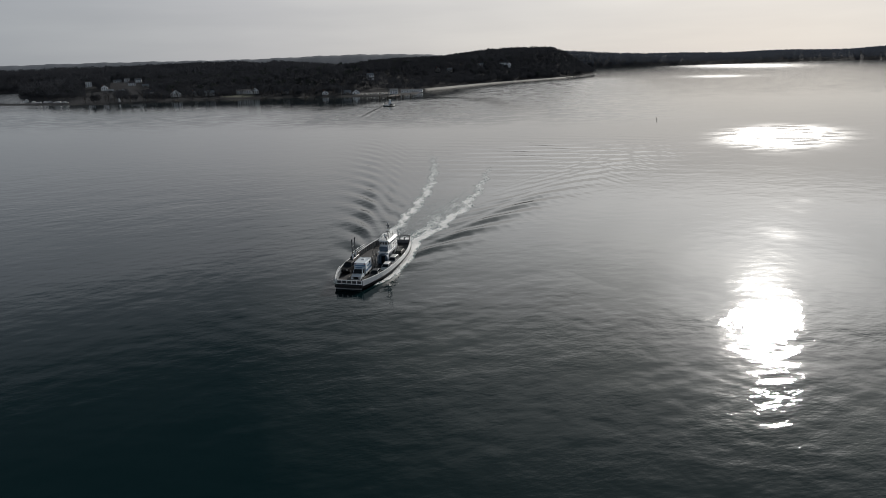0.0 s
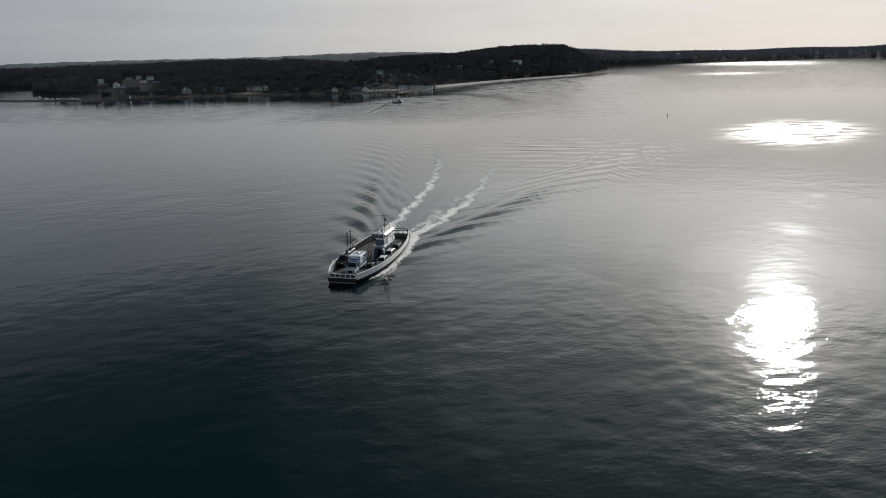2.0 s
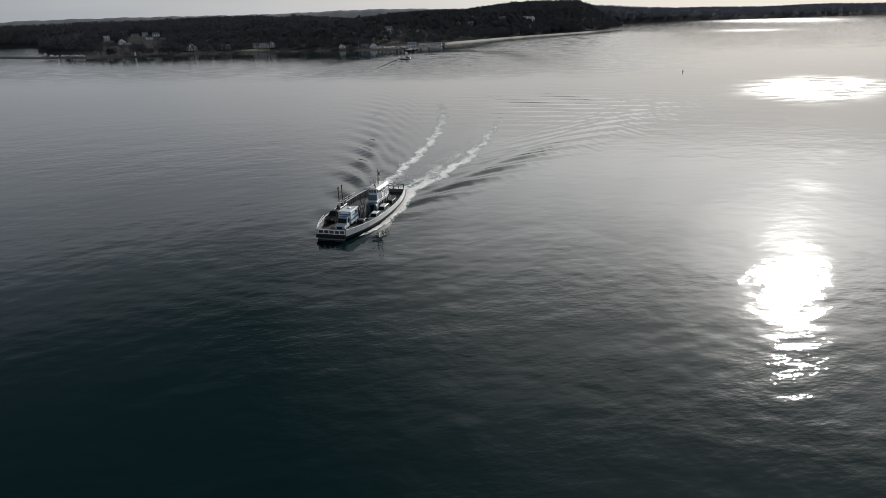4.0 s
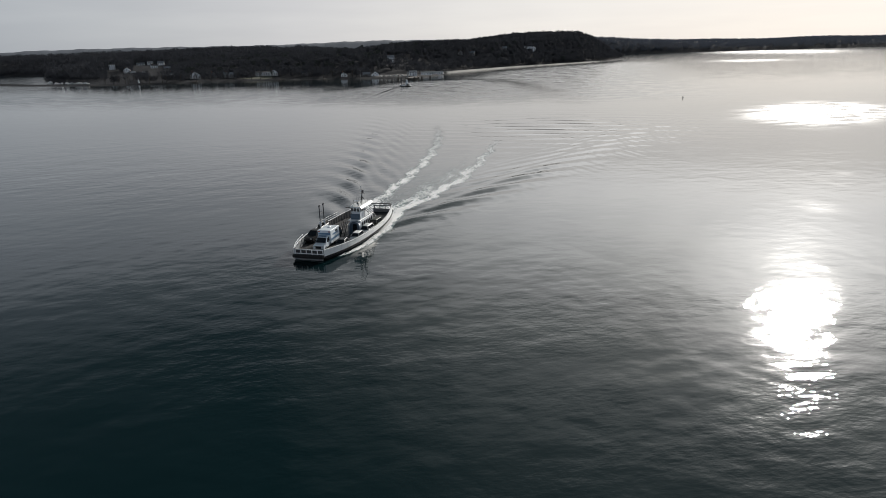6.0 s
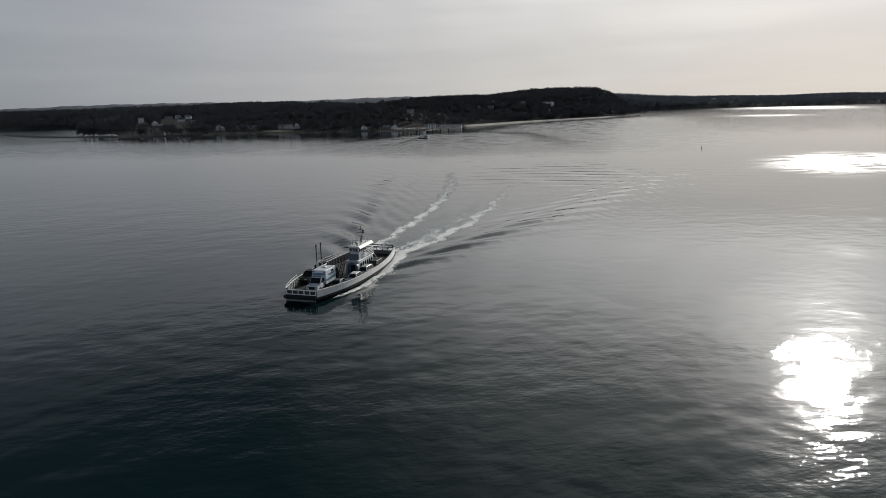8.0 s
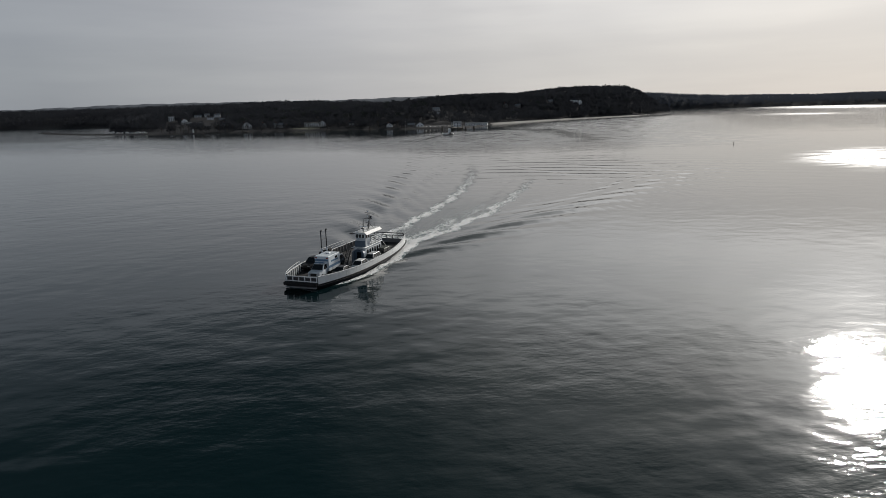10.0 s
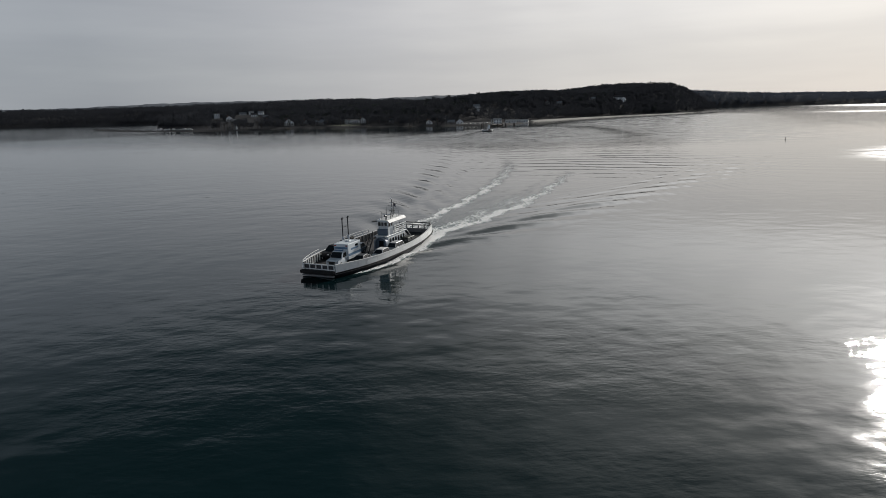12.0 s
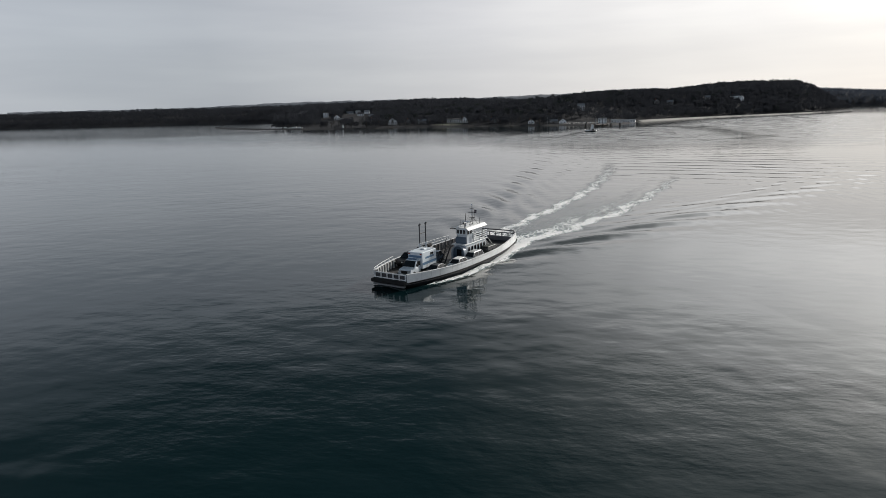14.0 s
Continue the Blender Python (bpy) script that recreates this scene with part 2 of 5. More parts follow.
let_light_through(M_WOODS, 0.38)
# paler and bluer than bare_woods: the distance haze is put into the colour
M_FAR_WOODS = mat("hazed_bare_woods", (0.056, 0.066, 0.086), 0.95, scale=0.02, vary=0.12, random_by="island", spec=0.05)
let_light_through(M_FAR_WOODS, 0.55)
M_EVERGREEN = mat("evergreen_woods", (0.036, 0.044, 0.040), 0.9, scale=0.05, vary=0.3, random_by="island", spec=0.1)
M_LEAFMOULD = mat("leaf_litter", (0.024, 0.025, 0.029), 0.95, scale=0.02, vary=0.35, spec=0.1)
# leaf litter again, with the blue tint of haze put into its colour
M_FAR_LAND = mat("hazed_far_litter", (0.022, 0.025, 0.031), 0.95, scale=0.02, vary=0.25, spec=0.1)
M_SHINGLE = mat("wet_shingle", (0.035, 0.034, 0.034), 0.8, scale=0.2, vary=0.4, spec=0.2)
M_SAND = mat("beach_sand", (0.37, 0.36, 0.34), 0.9, scale=0.1, vary=0.2, spec=0.2)


# ---- mesh helpers ----
def mesh_of(name, bm, material, smooth=False):
    me = bpy.data.meshes.new(name)
    bm.normal_update()
    bm.to_mesh(me)
    bm.free()
    me.materials.append(material)
    if smooth:
        me.shade_smooth()
    return me


def thing(name, m, label, category, group="", kind=""):
    ob = new(name)
    ob.empty_display_size = 0.3
    ob.matrix_world = m
    return tagged(ob, label, category, group, kind)


def part(name, bm, material, parent, label="", smooth=False):
    ob = new(name, mesh_of(name, bm, material, smooth))
    ob.parent = parent
    if label:
        ob["label"] = label
    return ob


def add_box(bm, x0, x1, y0, y1, z0, z1, bevel=0.0):
    g = bmesh.ops.create_cube(bm, size=1.0, matrix=Matrix.LocRotScale(((x0 + x1) / 2, (y0 + y1) / 2, (z0 + z1) / 2), None, (abs(x1 - x0), abs(y1 - y0), abs(z1 - z0))))
    if bevel:
        edges = {e for v in g["verts"] for e in v.link_edges}
        bmesh.ops.bevel(bm, geom=list(edges), offset=bevel, segments=1, affect="EDGES")
    return bm


def box(x0, x1, y0, y1, z0, z1, bevel=0.0):
    return add_box(bmesh.new(), x0, x1, y0, y1, z0, z1, bevel)


def add_rod(bm, a, b, r, sides=6, r2=None):
    a, b = Vector(a), Vector(b)
    d = b - a
    m = Matrix.Translation((a + b) / 2) @ d.to_track_quat("Z", "Y").to_matrix().to_4x4()
    bmesh.ops.create_cone(bm, cap_ends=True, segments=sides, radius1=r, radius2=r if r2 is None else r2, depth=d.length, matrix=m)
    return bm


def rod(a, b, r, sides=6, r2=None):
    return add_rod(bmesh.new(), a, b, r, sides, r2)


def add_prism(bm, pts, y0, y1):
    """An outline in x and z, drawn out from y0 to y1."""
    a = [bm.verts.new((x, y0, z)) for x, z in pts]
    b = [bm.verts.new((x, y1, z)) for x, z in pts]
    n = len(pts)
    fs = [bm.faces.new(a), bm.faces.new(b[::-1])]
    fs += [bm.faces.new((a[i], b[i], b[(i + 1) % n], a[(i + 1) % n])) for i in range(n)]
    bmesh.ops.recalc_face_normals(bm, faces=fs)
    return bm


def prism(pts, y0, y1):
    return add_prism(bmesh.new(), pts, y0, y1)


def raw_mesh(name, verts, faces, material, smooth=False):
    """A mesh from numpy arrays: verts (n, 3), faces (m, 3) or (m, 4)."""
    me = bpy.data.meshes.new(name)
    k = faces.shape[1]
    me.vertices.add(len(verts))
    me.vertices.foreach_set("co", np.ascontiguousarray(verts, dtype=np.float32).ravel())
    me.loops.add(faces.size)
    me.loops.foreach_set("vertex_index", np.ascontiguousarray(faces, dtype=np.int32).ravel())
    me.polygons.add(len(faces))
    me.polygons.foreach_set("loop_start", np.arange(0, faces.size, k, dtype=np.int32))
    me.update(calc_edges=True)
    me.materials.append(material)
    if smooth:
        me.shade_smooth()
    return me


# ---- water: one sheet, fine round the ferry and its wake ----
def graded(lo, hi, step, far_lo, far_hi):
    mid = np.arange(lo, hi + step, step)
    up, down, s = [mid[-1]], [mid[0]], step
    while up[-1] < far_hi:
        s *= 1.07
        up.append(up[-1] + s)
    s = step
    while down[-1] > far_lo:
        s *= 1.07
        down.append(down[-1] - s)
    return np.concatenate([np.array(down[1:])[::-1], mid, up[1:]])


def bell(v, mid, wide):
    return np.exp(-(((v - mid) / wide) ** 2))


def kelvin(x, y, speed=4.9):
    """Heights of the waves that a boat leaves behind the origin, on its way towards -x."""
    k0 = 9.81 / speed**2
    out = np.zeros_like(x)
    inside = (x > 0) & (np.abs(y) < 4 + x * 0.40)
    px, py = x[inside], y[inside]
    h = np.zeros_like(px)
    angles = np.linspace(-1.16, 1.16, 760)
    for a in angles:
        sec = 1 / np.cos(a)
        w = sec**2.2 * np.exp(-0.042 * sec**4) * (1.12 - np.exp(-((a / 0.55) ** 2)))
        h += (w * np.cos(k0 * sec**2 * (px * np.cos(a) + py * np.sin(a)))).astype(np.float32)
    out[inside] = h / len(angles) * 9
    return out


TRACK = [(672, 185), (690, 150), (667, 112), (610, 78), (546, 50), (431, 14), (330, 0), (200, 12)]


def near_line(px, py, line):
    """Distance from an open line of points."""
    d = np.full(px.shape, 1e9, np.float32)
    for (x0, y0), (x1, y1) in zip(line, line[1:]):
        dx, dy = x1 - x0, y1 - y0
        s = np.clip(((px - x0) * dx + (py - y0) * dy) / (dx * dx + dy * dy), 0, 1)
        d = np.minimum(d, np.hypot(px - x0 - s * dx, py - y0 - s * dy))
    return d


def build_water():
    xs = np.concatenate([graded(-128, 290, 0.72, -3500, 300), np.arange(306, 900, 7), np.geomspace(905, 4840, 60)])
    ys = np.concatenate([graded(-104, 104, 0.62, -4800, 112), np.arange(118, 330, 7), np.geomspace(337, 4800, 70)])
    gx, gy = (a.astype(np.float32) for a in np.meshgrid(xs, ys, indexing="ij"))
    z = np.zeros_like(gx)
    fade = np.clip((295 - gx) / 150, 0, 1) * np.clip((104 - np.abs(gy)) / 25, 0, 1)
    near = fade > 0
    wave = np.zeros_like(gx)
    wave[near] = kelvin(gx[near] + 17, gy[near]) - 0.5 * kelvin(gx[near] - 12, gy[near])
    grow = 1 / (1 + np.exp(np.clip(-(gx + 13) / 2.5, -50, 50)))
    wave *= 0.55 + 0.45 * np.clip((gx - 5) / 60, 0, 1)
    wave *= np.clip((290 - gx) / 190, 0, 1) * np.where(gy < -4, 1.0 - 0.6 * np.clip((gx - 25) / 60, 0, 1), 1.0 - 0.45 * np.clip((gx - 40) / 60, 0, 1))
    # short feathered crests along both arms
    for s, lift in ((-1, 0.042), (1, 0.014)):
        arm = bell(s * gy, 5 + 0.36 * (gx + 8), 3.5 + 0.055 * np.clip(gx, 0, None))
        patchy = 0.45 + 0.55 * np.sin(gx * 0.11 + s * gy * 0.23) * np.sin(gx * 0.047 - s * gy * 0.13 + 1)
        phase = 1.75 * (0.53 * gx + 0.85 * s * gy) + 1.2 * np.sin(gx * 0.09)
        crests = np.cos(phase) + 0.35 * np.cos(2 * phase) + 0.6 * np.cos(1.1 * (0.44 * gx + 0.9 * s * gy) + 2)
        z += lift * arm * patchy * crests * fade * np.clip((gx + 2) / 14, 0, 1)
    z += WAKE_HEIGHT * (wave + 0.3 * wave * np.abs(wave)) * fade * grow
    # long straight waves across the track, far astern
    across = bell(gx, 170, 58) * bell(gy, -20 - 0.12 * (gx - 150), 44 + 0.06 * gx) * np.clip((gx - 85) / 30, 0, 1) * np.clip((295 - gx) / 40, 0, 1)
    roll = np.cos(0.54 * (gx - 0.10 * gy) + 0.8 * np.sin(gy * 0.05)) + 0.5 * np.cos(0.93 * (gx + 0.16 * gy) + 1.0)
    z += 0.056 * across * roll
    # small rings that run ahead of the bow
    ahead = np.hypot(gx + 8, gy * 0.9)
    z += 0.009 * np.cos(1.25 * ahead) * bell(ahead, 30, 12) * (gx < -6) * np.clip((-6 - gx) / 8, 0, 1)
    # a slanting train of waves that crosses the sun's glitter
    slant = 0.71 * gx + 0.70 * gy + 1.5 * np.sin(0.05 * (gx - gy))
    z += 0.020 * np.cos(1.9 * slant) * bell(np.hypot(gx + 48, gy + 67), 0, 17) * (0.7 + 0.3 * np.sin(0.5 * (gx - gy)))
    # keep the water under the hull
    hull = (np.abs(gx) < 14.6) & (np.abs(gy) < 5.0 - 2.4 * np.abs(gx / 15) ** 2.4)
    z[hull] = np.minimum(z[hull], 0) - 0.15
    # foam: two trails from the stern's quarters, wash along the sides and churned water between
    bend = 0.0011 * np.clip(gx - 45, 0, None) ** 2
    left, right = 4.4 + 0.062 * (gx - 15) + bend, -3.8 - 0.105 * np.clip(gx - 15, 0, 38) - 0.01 * (gx - 15) + 0.75 * bend
    left = left + 0.55 * np.sin(gx * 0.31) + 0.35 * np.sin(gx * 0.83 + 1)
    right = right + 0.6 * np.sin(gx * 0.27 + 2) + 0.4 * np.sin(gx * 0.71)
    decay, longer = np.clip((150 - gx) / 110, 0, 1) * (gx > 12), np.clip((195 - gx) / 140, 0, 1) * (gx > 12)
    foam = longer * 0.95 * bell(gy, left, 0.65 + 0.011 * gx) + decay * (1.15 * bell(gy, right, 0.95 + 0.006 * gx))
    streaky = 0.5 + 0.5 * np.sin(gx * 0.16 + 1.3 * np.sin(gy * 0.7)) * np.sin(gy * 0.9 + 0.05 * gx)
    inner = np.clip((left - gy) / 1.5, 0, 1) * np.clip((gy - right) / 1.5, 0, 1)
    foam += (0.13 + 0.20 * streaky) * np.clip((105 - gx) / 60, 0, 1) * (gx > 13) * inner
    foam += 0.25 * decay * inner * bell(gy, right + 2.6 + 0.03 * gx, 1.4)
    foam += 0.22 * bell(gx, 20, 7) * bell(gy, 0, 4.0)
    side = 2.7 + 2.45 * (1 - np.minimum(np.abs(gx / 15.1), 1) ** 2.4)
    wash = np.abs(gy) - side
    along = (gx > -13.5) & (gx < 17)
    foam += along * bell(wash, 0.5, 0.45 + 0.03 * (gx + 14)) * (1.7 - 0.02 * (gx + 14)) * (1 / (1 + np.exp(np.clip(-(gx + 11.5), -50, 50))))
    ruffle = 1.25 * bell(gx + 0.5 * (gy + 132), 236, 42) * bell(gy, -136, 34)
    ruffle += 0.8 * bell(gx, 1300, 90) * bell(gy, -265, 60) + 0.9 * bell(gx, 2700, 500) * bell(gy, -520, 170)
    ruffle += 0.7 * bell(gx - 0.9 * (gy - 900), 900, 110) * np.clip((gy - 780) / 80, 0, 1) * np.clip((1700 - gy) / 300, 0, 1)
    ruffle += 0.09 * np.clip((gx - 600) / 700, 0, 1) * np.clip((120 - gy) / 160, 0, 1) + 0.15 * np.clip((gy - 950) / 500, 0, 1)
    for px, py, wide in ((62, -97, 5), (36, -88, 6), (74, -103, 4)):
        ruffle += 0.17 * bell(gx, px, wide) * bell(gy, py, wide * 0.8)
    # a breeze off the landing and the beach, cut by the smooth old track of the ferry
    track = bell(near_line(gx, gy, TRACK), 0, 17)
    breeze = np.clip((gx - 270) / 90, 0, 1) * np.clip((225 - gy) / 40, 0, 1) * np.clip((gy + 150) / 120, 0, 1) * np.clip((1500 - gx) / 300, 0, 1)
    breeze *= np.clip((near_line(gx, gy, [(690, 225), (800, 212), (935, 236), (1190, 166), (1320, 112), (1600, -14), (1800, -46)]) - 35) / 70, 0, 1)
    ruffle += 0.75 * breeze + 0.42 * np.clip((gx - 240) / 120, 0, 1) * np.clip((560 - gx) / 130, 0, 1) * np.clip((gy - 190) / 60, 0, 1) * np.clip((720 - gy) / 100, 0, 1)
    ruffle *= 1 - 0.6 * track
    # smooth water under the near shore, and the glassy water beside and behind the ferry
    sheltered = np.clip((gx - 470) / 160, 0, 1) * np.clip((1500 - gx) / 300, 0, 1) * np.clip((gy - 190) / 60, 0, 1) * np.clip((790 - gy) / 60, 0, 1)
    edge = -19 + 4 * np.sin(gy * 0.13) + 2.5 * np.sin(gy * 0.31 + 1) + 0.0016 * (gy + 35) ** 2
    glassy = np.clip((gx - edge) / 14, 0, 1) * np.clip((-4 - gy) / 14, 0, 1) * np.clip((420 - gx) / 200, 0, 1)
    satin = 0.78 * np.clip((gx - 20) / 130, 0, 1) * np.clip((700 - gx) / 250, 0, 1)
    quiet = 0.62 * np.clip((gy + 12) / 25, 0, 1) * np.clip((40 - gx) / 30, 0, 1)
    satin = np.maximum(satin, quiet)
    still = np.maximum(np.maximum(0.75 * sheltered, 0.72 * glassy), np.maximum(0.6 * track, satin))
    nx, ny = gx.shape
    verts = np.stack([gx, gy, z], -1).reshape(-1, 3)
    i = (np.arange(nx - 1)[:, None] * ny + np.arange(ny - 1)[None]).ravel()
    me = raw_mesh("water", verts, np.stack([i, i + ny, i + ny + 1, i + 1], 1), M_WATER, smooth=True)
    for name, values in (("foam", foam), ("ruffle", ruffle), ("open", 1 - still + 0.15 * breeze * (1 - track))):
        me.attributes.new(name, "FLOAT", "POINT").data.foreach_set("value", values.astype(np.float32).ravel())
    tagged(new("water", me), "dark grey-green strait water with a spreading wake", "water", kind="structure")


WAKE_HEIGHT = 0.050
build_water()


# ---- land ----
SHORE = [(4800, 4700), (150, 4700), (420, 3950), (980, 3400), (1320, 2760), (1480, 2150), (1500, 1750), (1370, 1500), (1190, 1330), (1000, 1130), (905, 1010), (820, 870), (745, 775), (690, 705),
         (695, 640), (735, 580), (765, 490), (770, 400), (765, 300), (748, 262), (742, 226), (800, 212), (935, 236), (1035, 208), (1190, 166), (1320, 112), (1450, 52), (1600, -14), (1800, -46),
         (1890, -38), (1940, 50), (2050, 260), (2300, 520), (2900, 800), (4800, 900)]
SPIT = [(690, 700), (702, 790), (728, 905), (815, 1085), (945, 1275), (965, 1262), (845, 1070), (762, 895), (742, 790), (760, 740)]
FAR_SHORE = [(4800, 700), (3300, 600), (3150, 100), (3250, -420), (3300, -900), (3050, -1250), (2750, -1500), (2500, -2000), (2500, -4700), (4800, -4700)]


def inside_polygon(px, py, poly):
    res = np.zeros(px.shape, bool)
    for (x0, y0), (x1, y1) in zip(poly, poly[1:] + poly[:1]):
        if y0 == y1:
            continue
        cross = ((y0 > py) != (y1 > py)) & (px < (x1 - x0) * (py - y0) / (y1 - y0) + x0)
        res ^= cross
    return res


def edge_distance(px, py, poly):
    d = np.full(px.shape, 1e9)
    for (x0, y0), (x1, y1) in zip(poly, poly[1:] + poly[:1]):
        dx, dy = x1 - x0, y1 - y0
        s = np.clip(((px - x0) * dx + (py - y0) * dy) / (dx * dx + dy * dy + 1e-9), 0, 1)
        d = np.minimum(d, np.hypot(px - x0 - s * dx, py - y0 - s * dy))
    return np.where(inside_polygon(px, py, poly), d, -d)


def wander(px, py, size, seed):
    """Smooth random hills, about -1 to 1."""
    rng = np.random.default_rng(seed)
    out = 0
    for k in range(6):
        a, ph = rng.uniform(0, 6.28), rng.uniform(0, 6.28)
        f = 6.28 / size * rng.uniform(0.6, 1.6)
        out = out + np.sin(f * (px * math.cos(a) + py * math.sin(a)) + ph) / 2.4
    return out


def ground_near(px, py):
    d = edge_distance(px, py, SHORE)
    spit = edge_distance(px, py, SPIT)
    bluff = np.clip((400 - py) / 200, 0, 1) * np.clip((px - 800) / 200, 0, 1)
    low = np.clip((py - 380) / 200, 0, 1) * np.clip((1300 - py) / 300, 0, 1)
    rise = np.clip(d / (120 + 60 * low), 0, 1)
    base = 1.2 * np.clip(d / 8, -1, 1)
    plateau = 15 + 38 * np.clip((d - 120) / 750, 0, 1)
    knoll = 32 * np.exp(-(((px - 1620) / 330) ** 2) - ((py - 195) / 190) ** 2) + 28 * np.exp(-(((px - 1860) / 190) ** 2) - ((py - 80) / 170) ** 2)
    spur = 20 * np.exp(-(((px - 1200) / 260) ** 2) - ((py - 360) / 180) ** 2)
    h = base + rise**1.4 * (plateau * (1 - 0.3 * low) + 2.5 * wander(px, py, 420, 3)) + np.clip((d - 12) / 90, 0, 1) ** 0.7 * (knoll + spur + 4 * bluff)
    h = h + 14 * np.clip((py - 700) / 450, 0, 1) * np.clip(d / 170, 0, 1) ** 0.8
    flat = np.exp(-(((px - 810) / 75) ** 2) - ((py - 268) / 55) ** 2)
    h = h * (1 - flat) + 1.7 * flat
    land = np.where(d > 0, h, np.maximum(0.25 * d, -3))
    return np.maximum(land, np.where(spit > 0, 1.3 * np.clip(spit / 6, 0, 1), np.maximum(0.25 * spit, -3)))


def ground_far(px, py):
    d = edge_distance(px, py, FAR_SHORE)
    h = 1.5 * np.clip(d / 15, -1, 1) + np.clip(d / 260, 0, 1) ** 0.7 * (40 + 7 * wander(px, py, 700, 8) + 22 * np.exp(-(((py - 150) / 420) ** 2)))
    return np.where(d > 0, h, np.maximum(0.2 * d, -3))


def terrain(name, xs, ys, height, label, strand=1.0, cover=None):
    gx, gy = np.meshgrid(xs, ys, indexing="ij")
    z = height(gx, gy)
    nx, ny = gx.shape
    i = (np.arange(nx - 1)[:, None] * ny + np.arange(ny - 1)[None]).ravel()
    quads = np.stack([i, i + ny, i + ny + 1, i + 1], 1)
    keep = z.ravel()[quads].max(1) > -2.5
    me = raw_mesh(name, np.stack([gx, gy, z], -1).reshape(-1, 3), quads[keep], cover or M_LEAFMOULD, smooth=True)
    me.materials.append(M_SHINGLE)
    me.polygons.foreach_set("material_index", (z.ravel()[quads[keep]].max(1) < strand).astype(np.int32))
    return tagged(new(name, me), label, "ground", kind="structure")


terrain("ground_near_shore", np.concatenate([np.arange(150, 640, 35), np.arange(640, 1100, 7), np.arange(1100, 2000, 14), np.linspace(2000, 4800, 40)]),
        np.concatenate([np.arange(-140, 1320, 8), np.linspace(1330, 4700, 70)]), ground_near, "low wooded shore with a narrow sandy beach")
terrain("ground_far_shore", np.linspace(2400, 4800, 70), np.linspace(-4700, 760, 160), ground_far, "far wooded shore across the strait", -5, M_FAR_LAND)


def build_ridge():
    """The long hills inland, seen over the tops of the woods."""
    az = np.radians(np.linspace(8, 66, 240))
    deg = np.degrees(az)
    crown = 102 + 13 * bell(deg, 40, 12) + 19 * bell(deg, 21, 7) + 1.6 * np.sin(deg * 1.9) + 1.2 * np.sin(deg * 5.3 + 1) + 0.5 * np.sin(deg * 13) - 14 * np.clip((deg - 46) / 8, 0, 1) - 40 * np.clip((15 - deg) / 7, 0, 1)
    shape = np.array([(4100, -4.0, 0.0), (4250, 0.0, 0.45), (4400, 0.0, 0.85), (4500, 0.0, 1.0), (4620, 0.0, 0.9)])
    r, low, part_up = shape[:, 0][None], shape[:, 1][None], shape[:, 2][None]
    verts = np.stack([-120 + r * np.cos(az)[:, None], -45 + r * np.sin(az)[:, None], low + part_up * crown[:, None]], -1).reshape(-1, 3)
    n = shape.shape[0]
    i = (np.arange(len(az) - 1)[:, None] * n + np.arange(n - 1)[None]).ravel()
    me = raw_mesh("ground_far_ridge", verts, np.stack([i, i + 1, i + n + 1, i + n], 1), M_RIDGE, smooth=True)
    tagged(new("ground_far_ridge", me), "wooded hills far inland, haze put into their pale blue-grey colour", "ground", kind="structure")


# winter woods with the haze over the hills painted in as pale blue-grey
M_RIDGE = mat("hazed_winter_woods", (0.14, 0.155, 0.18), 0.95, scale=0.01, vary=0.15, spec=0.1)
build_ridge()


# ---- woods: many small bare trees, joined ----
def tree_shapes(rng, count, twigs):
    """Templates of a bare tree one unit high: a trunk, limbs and thin shards of twigs, as triangles."""
    shapes = []
    for _ in range(count):
        tris = []
        lean = rng.uniform(-0.05, 0.05, 2)
        for a in (0.0, 2.1, 4.2):
            p, q = (0.022 * math.cos(a), 0.022 * math.sin(a)), (0.022 * math.cos(a + 2.1), 0.022 * math.sin(a + 2.1))
            tris.append([(*p, -0.08), (*q, -0.08), (lean[0], lean[1], 0.75)])
        spread = rng.uniform(0.24, 0.38)
        for _ in range(twigs * 2):
            a, u = rng.uniform(0, 6.28), rng.uniform(0, 1)
            z = 0.28 + 0.62 * rng.uniform(0, 1) ** 0.8
            r = spread * math.sqrt(max(0.05, 1 - ((z - 0.58) / 0.42) ** 2)) * math.sqrt(u)
            c = np.array([r * math.cos(a) + lean[0], r * math.sin(a) + lean[1], z])
            out = np.array([math.cos(a) * 0.5, math.sin(a) * 0.5, 0.9]) * rng.uniform(0.07, 0.15)
            side = rng.normal(0, 1, 3)
            side = side / np.linalg.norm(side) * rng.uniform(0.035, 0.075)
            tris.append([c - side - out * 0.5, c + side - out * 0.4, c + out])
        shapes.append(np.array(tris, float))
    return shapes


